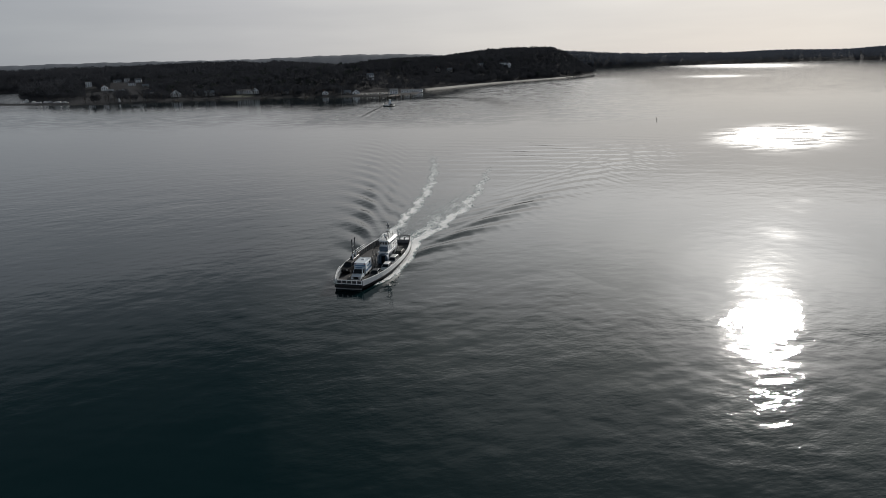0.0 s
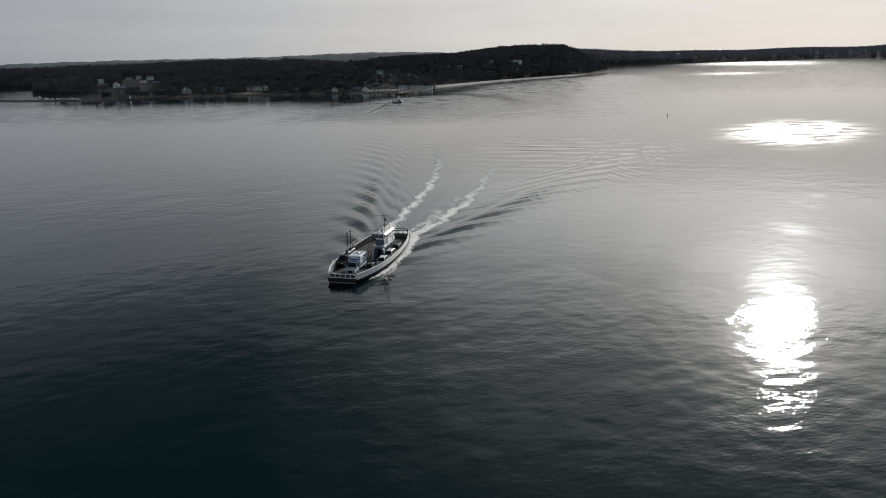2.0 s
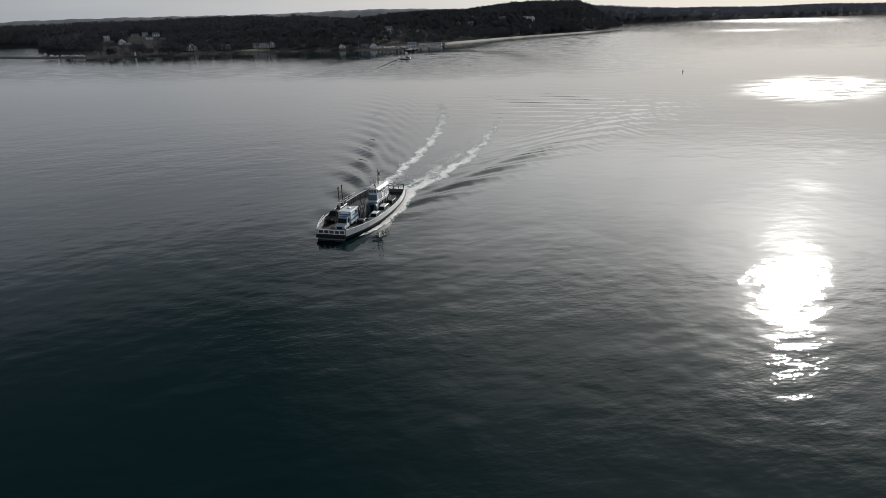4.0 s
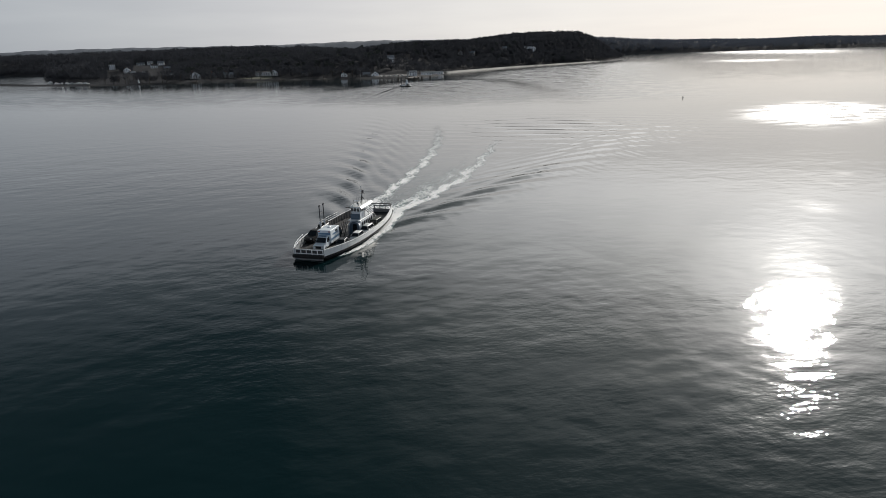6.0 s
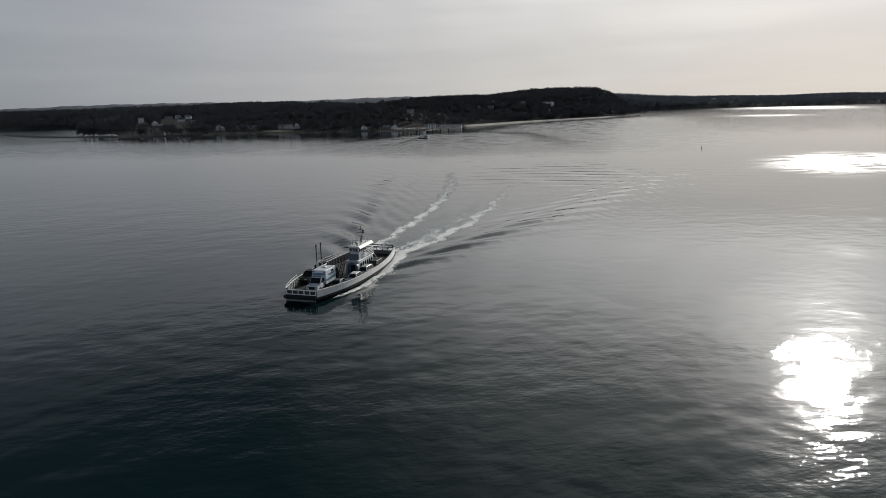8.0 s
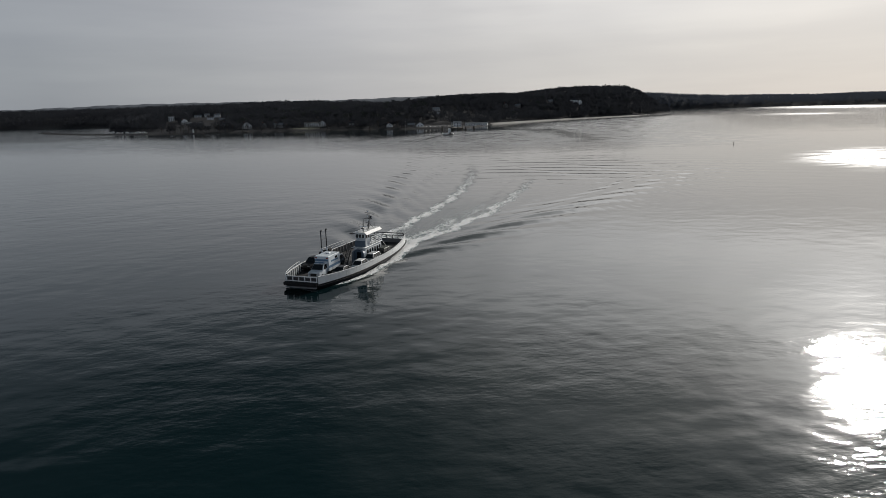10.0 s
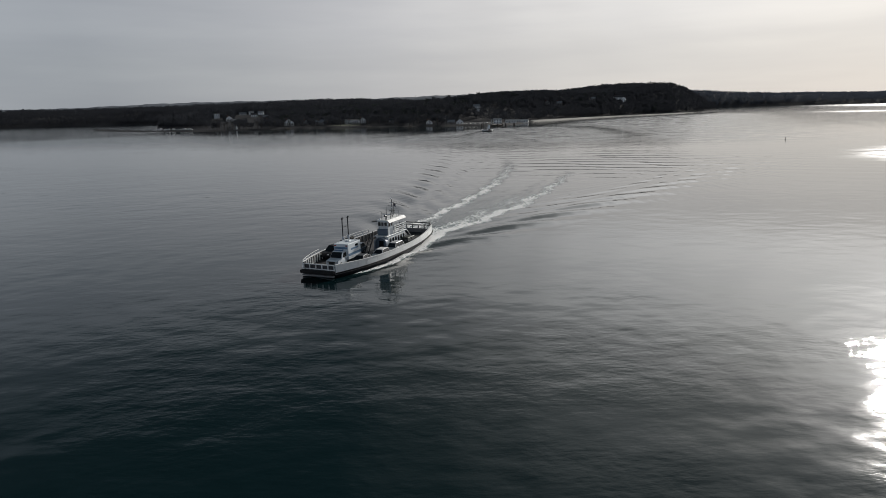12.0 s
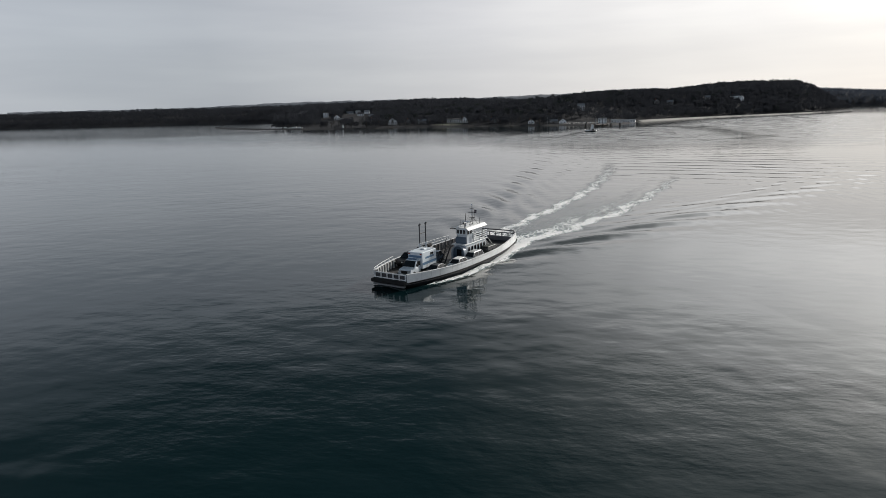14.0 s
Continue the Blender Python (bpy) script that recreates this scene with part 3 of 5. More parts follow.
def woods(name, spots, heights, material, label, seed, twigs):
    rng = np.random.default_rng(seed)
    shapes = tree_shapes(rng, 14, twigs)
    pick = rng.integers(0, len(shapes), len(spots))
    turn = rng.uniform(0, 6.28, len(spots))
    stretch = rng.uniform(0.85, 1.3, len(spots))
    parts = []
    for k, shape in enumerate(shapes):
        sel = np.nonzero(pick == k)[0]
        c, s = np.cos(turn[sel])[:, None, None], np.sin(turn[sel])[:, None, None]
        x, y, z = shape[None, ..., 0], shape[None, ..., 1], shape[None, ..., 2]
        h, w = heights[sel][:, None, None], (heights * stretch)[sel][:, None, None]
        p = np.stack([(x * c - y * s) * w, (x * s + y * c) * w, z * h + 0 * c], -1) + spots[sel][:, None, None, :]
        parts.append(p.reshape(-1, 3))
    verts = np.concatenate(parts)
    me = raw_mesh(name, verts, np.arange(len(verts)).reshape(-1, 3), material)
    return tagged(new(name, me), label, "trees", kind="stuff")


CLEARINGS = []


def plant(seed, count, x0, x1, y0, y1, height, shore_gap, cap=1e9):
    rng = np.random.default_rng(seed)
    px, py = rng.uniform(x0, x1, count), rng.uniform(y0, y1, count)
    z = height(px, py)
    keep = z > shore_gap
    for cx, cy, r in CLEARINGS:
        keep &= np.hypot(px - cx, py - cy) > r
    return np.stack([px, py, z], -1)[keep]


# ---- the ferry ----
def painted(name, color, rough=0.45, streak=0.35, stain=(0.16, 0.09, 0.05)):
    """Marine paint with run-down rust and dirt streaks."""
    m = mat(name, color, rough, scale=1.2, vary=0.08)
    N, L = m.node_tree.nodes, m.node_tree.links
    p = N["Principled BSDF"]
    base = p.inputs["Base Color"].links[0].from_socket
    tc, mp, nz = N.new("ShaderNodeTexCoord"), N.new("ShaderNodeMapping"), N.new("ShaderNodeTexNoise")
    mp.inputs["Scale"].default_value = (2.2, 2.2, 0.22)
    nz.inputs["Scale"].default_value, nz.inputs["Detail"].default_value = 1.0, 6
    L.new(tc.outputs["Object"], mp.inputs[0]), L.new(mp.outputs[0], nz.inputs["Vector"])
    mr, mix = N.new("ShaderNodeMapRange"), N.new("ShaderNodeMix")
    mr.inputs[1].default_value, mr.inputs[2].default_value, mr.inputs[3].default_value, mr.inputs[4].default_value = 0.56, 0.74, 0.0, streak
    L.new(nz.outputs[0], mr.inputs[0])
    mix.data_type = "RGBA"
    mix.inputs[7].default_value = (*stain, 1)
    L.new(mr.outputs[0], mix.inputs[0]), L.new(base, mix.inputs[6]), L.new(mix.outputs[2], p.inputs["Base Color"])
    return m


def glass_material(name, tint):
    m = bpy.data.materials.new(name)
    m.use_nodes = True
    p = m.node_tree.nodes["Principled BSDF"]
    p.inputs["Base Color"].default_value = (*tint, 1)
    p.inputs["Roughness"].default_value, p.inputs["IOR"].default_value = 0.04, 1.5
    return m


def car_paint(name, color, metal=0.3):
    m = mat(name, color, 0.5, metal, scale=2.0, vary=0.05)
    p = m.node_tree.nodes["Principled BSDF"]
    p.inputs["Coat Weight"].default_value, p.inputs["Coat Roughness"].default_value = 0.0, 0.3
    p.inputs["Specular IOR Level"].default_value = 0.3
    return m


M_WHITE = painted("white_marine_paint", (0.80, 0.81, 0.81), streak=0.45, stain=(0.30, 0.28, 0.26))
M_HOUSE = painted("white_house_paint", (0.64, 0.68, 0.72), streak=0.4, stain=(0.20, 0.18, 0.16))
M_BLACK_HULL = painted("black_hull_paint", (0.018, 0.020, 0.024), 0.5, 0.25, (0.07, 0.045, 0.03))
M_BOOT = painted("grey_waterline_paint", (0.20, 0.21, 0.22), 0.55, 0.4)
M_RUBBER = mat("black_rubber", (0.010, 0.010, 0.011), 0.9, scale=4, vary=0.3, bump=0.01)
M_DECK = painted("deck_coating", (0.048, 0.047, 0.048), 0.6, 0.5, (0.045, 0.035, 0.03))
M_LINE = mat("worn_lane_paint", (0.55, 0.53, 0.46), 0.7, scale=5, vary=0.4)
M_DARK_STEEL = painted("dark_steel", (0.045, 0.045, 0.05), 0.5, 0.5)
# paint of locker and house front; also stands for shade on the wheelhouse front
M_BLUE = painted("blue_grey_paint_and_shade", (0.070, 0.105, 0.145), 0.5, 0.2)
M_GLASS = glass_material("dark_window_glass", (0.010, 0.013, 0.016))
M_ROOF = mat("white_roof_paint", (0.80, 0.80, 0.78), 0.4, scale=1.5, vary=0.06)
M_TYRE = mat("tyre_rubber", (0.02, 0.02, 0.02), 0.85, scale=8, vary=0.2)
M_RIM = mat("alloy_rim", (0.45, 0.46, 0.47), 0.35, 0.9, scale=8, vary=0.1)
M_LAMP = glass_material("clear_lamp_lens", (0.55, 0.56, 0.55))
M_TAIL = glass_material("red_lamp_lens", (0.25, 0.02, 0.015))
M_FLAG = mat("faded_flag_cloth", (0.10, 0.10, 0.14), 0.9, scale=3, vary=0.5)
M_ORANGE = mat("orange_plastic", (0.55, 0.12, 0.03), 0.6, scale=3, vary=0.15)

HALF, DECK = 15.1, 0.45


def beam(u):
    return 2.8 + 2.6 * (1 - abs(u) ** 2.4) + 0.45 * max(u, 0) ** 2


def rail_top(u):
    return 1.52 + (0.30 if u < 0 else 0.52) * u * u


def hull_x(u):
    return HALF * u + 0.8 * max(u, 0) ** 2


def ring(z, xs, bs, n=30):
    us = [-1 + 2 * i / n for i in range(n + 1)]
    port = [(hull_x(u) * xs, -beam(u) * bs, z) for u in us]
    return port + [(x, -y, z) for x, y, z in reversed(port)]


def loft_rings(bm, rings, top=True, bottom=True):
    rows = [[bm.verts.new(p) for p in r] for r in rings]
    n = len(rows[0])
    for a, b in zip(rows, rows[1:]):
        for i in range(n):
            bm.faces.new((a[i], a[(i + 1) % n], b[(i + 1) % n], b[i]))
    for row, wanted in ((rows[-1], top), (rows[0], bottom)):
        if wanted:
            for i in range(n // 2 - 1):
                bm.faces.new((row[i], row[i + 1], row[n - 2 - i], row[n - 1 - i]))
    bmesh.ops.recalc_face_normals(bm, faces=bm.faces[:])
    return bm


def wall_strip(u0, u1, side, out, thick, z0, z1, n=24):
    """A curved upright strip along the deck's edge: out is how far it stands proud of the hull; z0 and z1 are functions of u."""
    bm = bmesh.new()
    rows = []
    for i in range(n + 1):
        u = u0 + (u1 - u0) * i / n
        x, yo = hull_x(u), (beam(u) + out) * side
        yi = yo - thick * side
        rows.append([bm.verts.new(p) for p in ((x, yo, z0(u)), (x, yo, z1(u)), (x, yi, z1(u)), (x, yi, z0(u)))])
    for a, b in zip(rows, rows[1:]):
        for k in range(4):
            bm.faces.new((a[k], a[(k + 1) % 4], b[(k + 1) % 4], b[k]))
    bm.faces.new(rows[0]), bm.faces.new(rows[-1][::-1])
    bmesh.ops.recalc_face_normals(bm, faces=bm.faces[:])
    return bm


def end_gate(ferry, sign, label):
    """The railing and apron at one end of the car deck."""
    x = -HALF - 0.02 if sign < 0 else HALF + 0.78
    w = beam(sign) - 0.2
    top = rail_top(sign) - 0.02
    metal = M_WHITE if sign < 0 else M_DARK_STEEL
    gate = part("end_gate", box(x - 0.06, x + 0.06, -w, w, top - 0.14, top, 0.02), metal, ferry, label)
    part("lower_bar", box(x - 0.05, x + 0.05, -w, w, 0.98, 1.10), metal, gate)
    for k in range(6):
        y = -w + 0.08 + (2 * w - 0.16) * k / 5
        part("post", box(x - 0.07, x + 0.07, y - 0.065, y + 0.065, DECK, top - 0.142), metal, gate)
    part("panel", box(x - sign * 0.13 - 0.015, x - sign * 0.13 + 0.015, -w, w, DECK, top - 0.05 if sign < 0 else 1.35), M_DARK_STEEL if sign < 0 else M_LINING, gate)
    part("apron", box(min(x, x + sign * 0.75), max(x, x + sign * 0.75), -w - 0.15, w + 0.15, 0.46, 0.96, 0.1), M_RUBBER, ferry, "black landing apron at the ferry's end")
    part("fender", box(min(x, x + sign * 0.5), max(x, x + sign * 0.5), -w, w, 0.08, 0.3, 0.08), M_BOOT, ferry)
    for y in (-w - 0.02, w + 0.02):
        part("corner_post", box(x - 0.13 - sign * 0.22, x + 0.13 - sign * 0.22, y - 0.12, y + 0.12, DECK, 2.35 if sign > 0 else top + 0.1, 0.03), M_DARK_STEEL, ferry)
    if sign > 0:
        part("gate_beam", box(x - 0.32, x - 0.12, -w - 0.1, w + 0.1, 2.352, 2.52, 0.03), M_DARK_STEEL, ferry, "dark steel beam over the end gate")


def railing(parent, points, z0, height, bars, metal, r=0.03):
    """Posts at the points and bars from one to the next."""
    for (x, y) in points:
        part("rail_post", rod((x, y, z0), (x, y, z0 + height), r * 1.3), metal, parent)
    for k in range(bars):
        z = z0 + height * (k + 1) / bars
        bm = bmesh.new()
        for (xa, ya), (xb, yb) in zip(points, points[1:]):
            add_rod(bm, (xa, ya, z), (xb, yb, z), r)
        part("rail_bar", bm, metal, parent)


def window(parent, x0, x1, z0, z1, y, out, arch=False):
    """A framed pane in a wall that faces -y or +y."""
    s = out
    frame_ob = part("window_frame", box(x0 - 0.06, x1 + 0.06, min(y, y + 0.03 * s), max(y, y + 0.03 * s), z0 - 0.06, z1 + 0.06), M_WHITE, parent)
    if arch:
        w = (x1 - x0) / 2
        pts = [(x0, z0), (x1, z0), (x1, z1 - w)] + [((x0 + x1) / 2 + w * math.cos(a), z1 - w + w * math.sin(a)) for a in (0.5, 1.0, 1.57, 2.1, 2.6)] + [(x0, z1 - w)]
        bm = prism(pts, min(y + 0.034 * s, y + 0.05 * s), max(y + 0.034 * s, y + 0.05 * s))
    else:
        bm = box(x0, x1, min(y + 0.034 * s, y + 0.05 * s), max(y + 0.034 * s, y + 0.05 * s), z0, z1)
    part("pane", bm, M_GLASS, frame_ob)


def end_window(parent, y0, y1, z0, z1, x, s):
    frame_ob = part("window_frame", box(min(x, x + 0.03 * s), max(x, x + 0.03 * s), y0 - 0.05, y1 + 0.05, z0 - 0.05, z1 + 0.05), M_WHITE, parent)
    part("pane", box(min(x + 0.034 * s, x + 0.05 * s), max(x + 0.034 * s, x + 0.05 * s), y0, y1, z0, z1), M_GLASS, frame_ob)


def build_ferry():
    f = thing("car_ferry", pose(0, 0, 0), "double-ended white and black car ferry with a loaded open deck", "ferry")
    part("hull", loft_rings(bmesh.new(), [ring(-1.2, 0.84, 0.76), ring(-0.1, 0.93, 0.90), ring(0.30, 0.97, 0.955), ring(0.72, 1.0, 0.995)], top=False), M_BLACK_HULL, f, "black steel hull", True)
    part("deck", loft_rings(bmesh.new(), [ring(0.3, 0.97, 0.95), ring(DECK, 0.985, 0.975)]), M_DECK, f, "dark worn car deck")
    for side in (-1, 1):
        part("rub_rail", wall_strip(-1, 1, side, 0.12, 0.14, lambda u: 0.56, lambda u: 0.74), M_RUBBER, f)
        part("bulwark", wall_strip(-1, 1, side, 0.0, 0.10, lambda u: 0.742, rail_top), M_WHITE, f, "white steel bulwark")
        part("inner_lining", wall_strip(-1, 1, side, -0.105, 0.03, lambda u: DECK, lambda u: rail_top(u) - 0.05), M_LINING, f)
        part("cap_rail", wall_strip(-1, 1, side, 0.05, 0.24, lambda u: rail_top(u) + 0.002, lambda u: rail_top(u) + 0.07), M_WHITE, f)
        for k in range(33):
            u = -0.97 + 1.94 * k / 32
            x, y = hull_x(u), (beam(u) - 0.137) * side
            part("stanchion", box(x - 0.06, x + 0.06, min(y, y - 0.16 * side), max(y, y - 0.16 * side), DECK, rail_top(u) - 0.02), M_WHITE if u < -0.45 else M_LINING, f)
        for k in range(9):
            u = -0.82 + 1.64 * k / 8
            x, y = hull_x(u), (beam(u) + 0.001) * side
            part("seam", box(x - 0.02, x + 0.02, min(y, y + 0.007 * side), max(y, y + 0.007 * side), 0.76, rail_top(u) - 0.03), M_WHITE, f)
    pts = [(hull_x(u), beam(u) - 0.1) for u in (0.0, 0.12, 0.24, 0.36, 0.48)]
    railing(f, pts, 1.6, 0.85, 2, M_WHITE, 0.035)
    pts = [(hull_x(u), beam(u) - 0.1) for u in (-0.99, -0.90, -0.81, -0.72, -0.63, -0.54)]
    railing(f, pts, 1.7, 0.45, 1, M_WHITE, 0.04)
    end_gate(f, -1, "white open railing gate at the bow")
    end_gate(f, 1, "dark steel railing gate at the stern")
    for y0, y1 in ((-0.95, -0.86), (2.2, 2.3)):
        for k in range(8):
            x = -13 + k * 3.4
            if not (-2.5 < x < 6 and y0 < 0):
                part("lane_line", box(x, x + 2.2, y0, y1, DECK + 0.002, DECK + 0.008), M_LINE, f)

    # deckhouse beside the port lane
    hx0, hx1, hy0, hy1, hz = -0.3, 5.7, -3.05, -0.95, 3.0
    house = part("deckhouse", box(hx0, hx1, hy0, hy1, DECK + 0.01, hz, 0.04), M_HOUSE, f, "white deckhouse with dark arched windows")
    for k in range(6):
        x = hx0 + 0.45 + k * 0.92
        window(house, x, x + 0.6, 1.5, 2.62, hy0, -1, True)
        window(house, x, x + 0.6, 1.5, 2.62, hy1, 1, True)
    # rounded blue-grey front; the white hood is coloured grey-blue for its shade
    w, mid, n = (hy1 - hy0) / 2 + 0.1, (hy0 + hy1) / 2, 9
    for name, inner, x0, x1, metal in (("front_hood", True, hx0 - 0.75, hx0 - 0.03, M_HOOD), ("front_wall", False, hx0 - 0.40, hx0 - 0.05, M_BLUE)):
        bm = bmesh.new()
        arc = [(mid + w * math.cos(math.pi * k / n), 2.0 + w * 0.85 * math.sin(math.pi * k / n)) for k in range(n + 1)]
        outer = [(mid + w, DECK + 0.01)] + arc + [(mid - w, DECK + 0.01)]
        loop = outer + [((y - mid) * 0.88 + mid, z - 0.1 if z > 1 else z) for y, z in reversed(outer)] if inner else [((y - mid) * 0.86 + mid, z - 0.12 if z > 1 else z) for y, z in outer]
        a = [bm.verts.new((x0, y, z)) for y, z in loop]
        b = [bm.verts.new((x1, y, z)) for y, z in loop]
        m = len(loop)
        for k in range(m):
            bm.faces.new((a[k], a[(k + 1) % m], b[(k + 1) % m], b[k]))
        if inner:
            h = m // 2
            for k in range(h - 1):
                for row in (a, b):
                    bm.faces.new((row[k], row[k + 1], row[m - 2 - k], row[m - 1 - k]))
        else:
            bm.faces.new(a), bm.faces.new(b[::-1])
        bmesh.ops.recalc_face_normals(bm, faces=bm.faces[:])
        part(name, bm, metal, house)
    part("door", box(hx0 - 0.43, hx0 - 0.405, -2.45, -1.65, DECK + 0.02, 2.35), M_GLASS, house)
    part("upper_deck", box(hx0 - 0.5, hx1 + 0.25, hy0 - 0.15, hy1 + 0.25, hz + 0.002, hz + 0.10, 0.03), M_WHITE, f)
    # wheelhouse
    wx0, wx1, wy0, wy1, wz = 0.15, 1.75, hy0 + 0.12, hy1 - 0.25, 5.45
    wheel = part("wheelhouse", prism([(wx0, hz + 0.105), (wx1, hz + 0.105), (wx1, wz), (wx0 - 0.22, wz), (wx0 - 0.22, 4.75), (wx0, 4.2)], wy0, wy1), M_HOUSE, f, "white wheelhouse with a band of dark windows")
    for k in range(3):
        y = wy0 + 0.10 + k * 0.55
        end_window(wheel, y, y + 0.44, 4.62, 5.22, wx0 - 0.22, -1)
    for x in (0.22, 1.0):
        window(wheel, x, x + 0.5, 4.5, 5.2, wy0, -1)
        window(wheel, x, x + 0.5, 4.5, 5.2, wy1, 1)
    # panel over the wheelhouse front, its shade put into the blue-grey colour
    part("wheelhouse_shade_panel", box(wx0 - 0.30, wx0 - 0.004, wy0 + 0.06, wy1 + 0.12, hz + 0.105, 4.12, 0.05), M_BLUE, wheel)
    part("roof", box(wx0 - 0.55, hx1 - 0.2, wy0 - 0.15, wy1 + 0.2, wz + 0.004, wz + 0.13, 0.04), M_ROOF, f, "flat white wheelhouse roof and canopy")
    bm = bmesh.new()
    slope = [(wy0 - 0.15, wz + 0.135), (wy0 - 0.155, wz + 0.10), (wy0 - 0.52, wz - 0.28), (wy0 - 0.56, wz - 0.25)]
    ends = [[bm.verts.new((x, y, z)) for y, z in slope] for x in (wx0 - 0.5, hx1 - 0.25)]
    bm.faces.new(ends[0]), bm.faces.new(ends[1][::-1])
    for k in range(4):
        bm.faces.new((ends[0][k], ends[0][(k + 1) % 4], ends[1][(k + 1) % 4], ends[1][k]))
    bmesh.ops.recalc_face_normals(bm, faces=bm.faces[:])
    part("awning", bm, M_AWNING, f, "glossy white sloping awning along the roof")
    for x in (3.7, 5.3):
        for y in (wy0 - 0.1, wy1 + 0.12):
            part("canopy_post", rod((x, y, hz + 0.1), (x, y, wz), 0.045), M_WHITE, f)
    railing(f, [(wx1, hy0 - 0.08), (3.5, hy0 - 0.08), (4.7, hy0 - 0.08), (hx1 + 0.15, hy0 - 0.08), (hx1 + 0.15, hy1 + 0.16), (4.7, hy1 + 0.16), (3.5, hy1 + 0.16), (wx1, hy1 + 0.16)], hz + 0.1, 1.25, 4, M_WHITE, 0.06)
    part("locker", box(2.9, 4.6, hy1 - 0.75, hy1 - 0.15, hz + 0.102, hz + 0.8, 0.03), M_BLUE, f)
    # stairs at both ends of the house
    for x0, x1, y, metal in ((-3.0, -1.0, -0.75, M_DARK_STEEL), (9.0, 6.1, -2.4, M_WHITE)):
        d = 1 if x1 > x0 else -1
        outline = [(x0, DECK), (x0 + 0.3 * d, DECK), (x1, hz - 0.05), (x1, hz - 0.35)]
        stair = part("stair_stringer", prism(outline, y - 0.03, y + 0.03), metal, f)
        part("stair_stringer", prism(outline, y + 0.67, y + 0.73), metal, f)
        for k in range(11):
            s = (k + 0.7) / 11.5
            x, z = x0 + (x1 - x0) * s, DECK + (hz - DECK - 0.1) * s
            part("tread", box(x - 0.12, x + 0.12, y, y + 0.7, z, z + 0.04), M_DARK_STEEL, stair)
        for yy in (y, y + 0.7):
            part("handrail", rod((x0, yy, DECK + 1.0), (x1, yy, hz + 0.95), 0.04), metal, f)
            part("handrail_post", rod((x0, yy, DECK), (x0, yy, DECK + 1.02), 0.04), metal, f)

    # masts and aerials on the roof
    rz = wz + 0.13
    mast = part("mast", rod((3.2, -2.1, rz), (3.2, -2.1, 8.55), 0.08, 8, 0.045), M_DARK_STEEL, f, "dark signal mast with crossbars")
    for z, half in ((7.35, 0.7), (7.95, 0.4), (6.6, 0.5)):
        part("crossbar", rod((3.2, -2.1 - half, z), (3.2, -2.1 + half, z), 0.04), M_DARK_STEEL, mast)
    for z in (7.0, 7.7, 8.5):
        part("mast_light", rod((3.05, -2.1, z), (3.05, -2.1, z + 0.22), 0.09, 8), M_HOUSE, mast)
    for dx, dy in ((0.8, 0.5), (0.8, -0.5), (-0.8, 0.0)):
        part("stay", rod((3.2 + dx, -2.1 + dy, rz), (3.2, -2.1, 6.75), 0.035), M_DARK_STEEL, mast)
    flagstaff = part("flagstaff", rod((4.6, -1.6, rz), (4.8, -1.6, 7.6), 0.035), M_DARK_STEEL, f)
    bm = bmesh.new()
    grid = [[bm.verts.new((4.78 + 0.16 * i, -1.6 + 0.1 * math.sin(i * 1.3 + j), 7.55 - 0.17 * j - 0.04 * i)) for j in range(4)] for i in range(6)]
    for i in range(5):
        for j in range(3):
            bm.faces.new((grid[i][j], grid[i + 1][j], grid[i + 1][j + 1], grid[i][j + 1]))
    bmesh.ops.solidify(bm, geom=bm.faces[:], thickness=0.02)
    part("flag", bm, M_FLAG, flagstaff, "dark weathered flag")
    for x, y, z in ((0.2, -2.7, 7.75), (1.5, -2.7, 6.65), (1.0, -1.4, 6.6), (2.3, -1.5, 6.9), (4.4, -2.7, 6.5)):
        part("aerial", rod((x, y, rz), (x, y, z), 0.045, 6, 0.025), M_DARK_STEEL, f)
    radar = part("radar_pedestal", rod((1.4, -2.0, rz), (1.4, -2.0, 6.2), 0.14, 8), M_HOUSE, f)
    part("radar_bar", box(1.32, 1.48, -2.7, -1.3, 6.21, 6.35, 0.03), M_HOUSE, radar)
    search = part("searchlight_stand", rod((-0.1, -2.7, rz), (-0.1, -2.7, 6.2), 0.05), M_DARK_STEEL, f)
    part("searchlight", rod((-0.4, -2.7, 6.28), (0.0, -2.7, 6.28), 0.17, 10), M_DARK_STEEL, search)
    part("loudhailer", rod((-0.35, -1.7, rz + 0.13), (0.0, -1.7, rz + 0.13), 0.14, 10, 0.05), M_HOUSE, f)
    part("nav_light_arm", box(-0.6, -0.1, -1.2, -0.4, wz - 0.1, wz), M_DARK_STEEL, f)

    # engine casing and exhaust stacks by the starboard bulwark
    part("engine_casing", box(-2.2, 1.6, 4.15, 5.0, DECK + 0.005, 1.85, 0.12), M_DARK_STEEL, f, "dark engine casing by the bulwark")
    for k in range(3):
        part("life_raft_canister", rod((-2.0 + 1.25 * k, 4.55, 2.1), (-1.05 + 1.25 * k, 4.55, 2.1), 0.28, 10), M_RUBBER, f)
    for x in (-1.85, -0.2):
        stack = part("exhaust_stack", rod((x, 4.3, 1.8), (x, 4.3, 5.7), 0.09, 10), M_DARK_STEEL, f, "tall dark exhaust stack")
        part("stack_guard", rod((x, 4.3, 1.86), (x, 4.3, 2.9), 0.19, 10), M_HOUSE, stack)
        part("rain_cap", rod((x - 0.05, 4.3, 5.7), (x + 0.22, 4.3, 5.88), 0.15, 8), M_DARK_STEEL, stack)
    part("stack_brace", rod((-1.85, 4.3, 4.4), (-0.2, 4.3, 4.4), 0.05), M_DARK_STEEL, f)
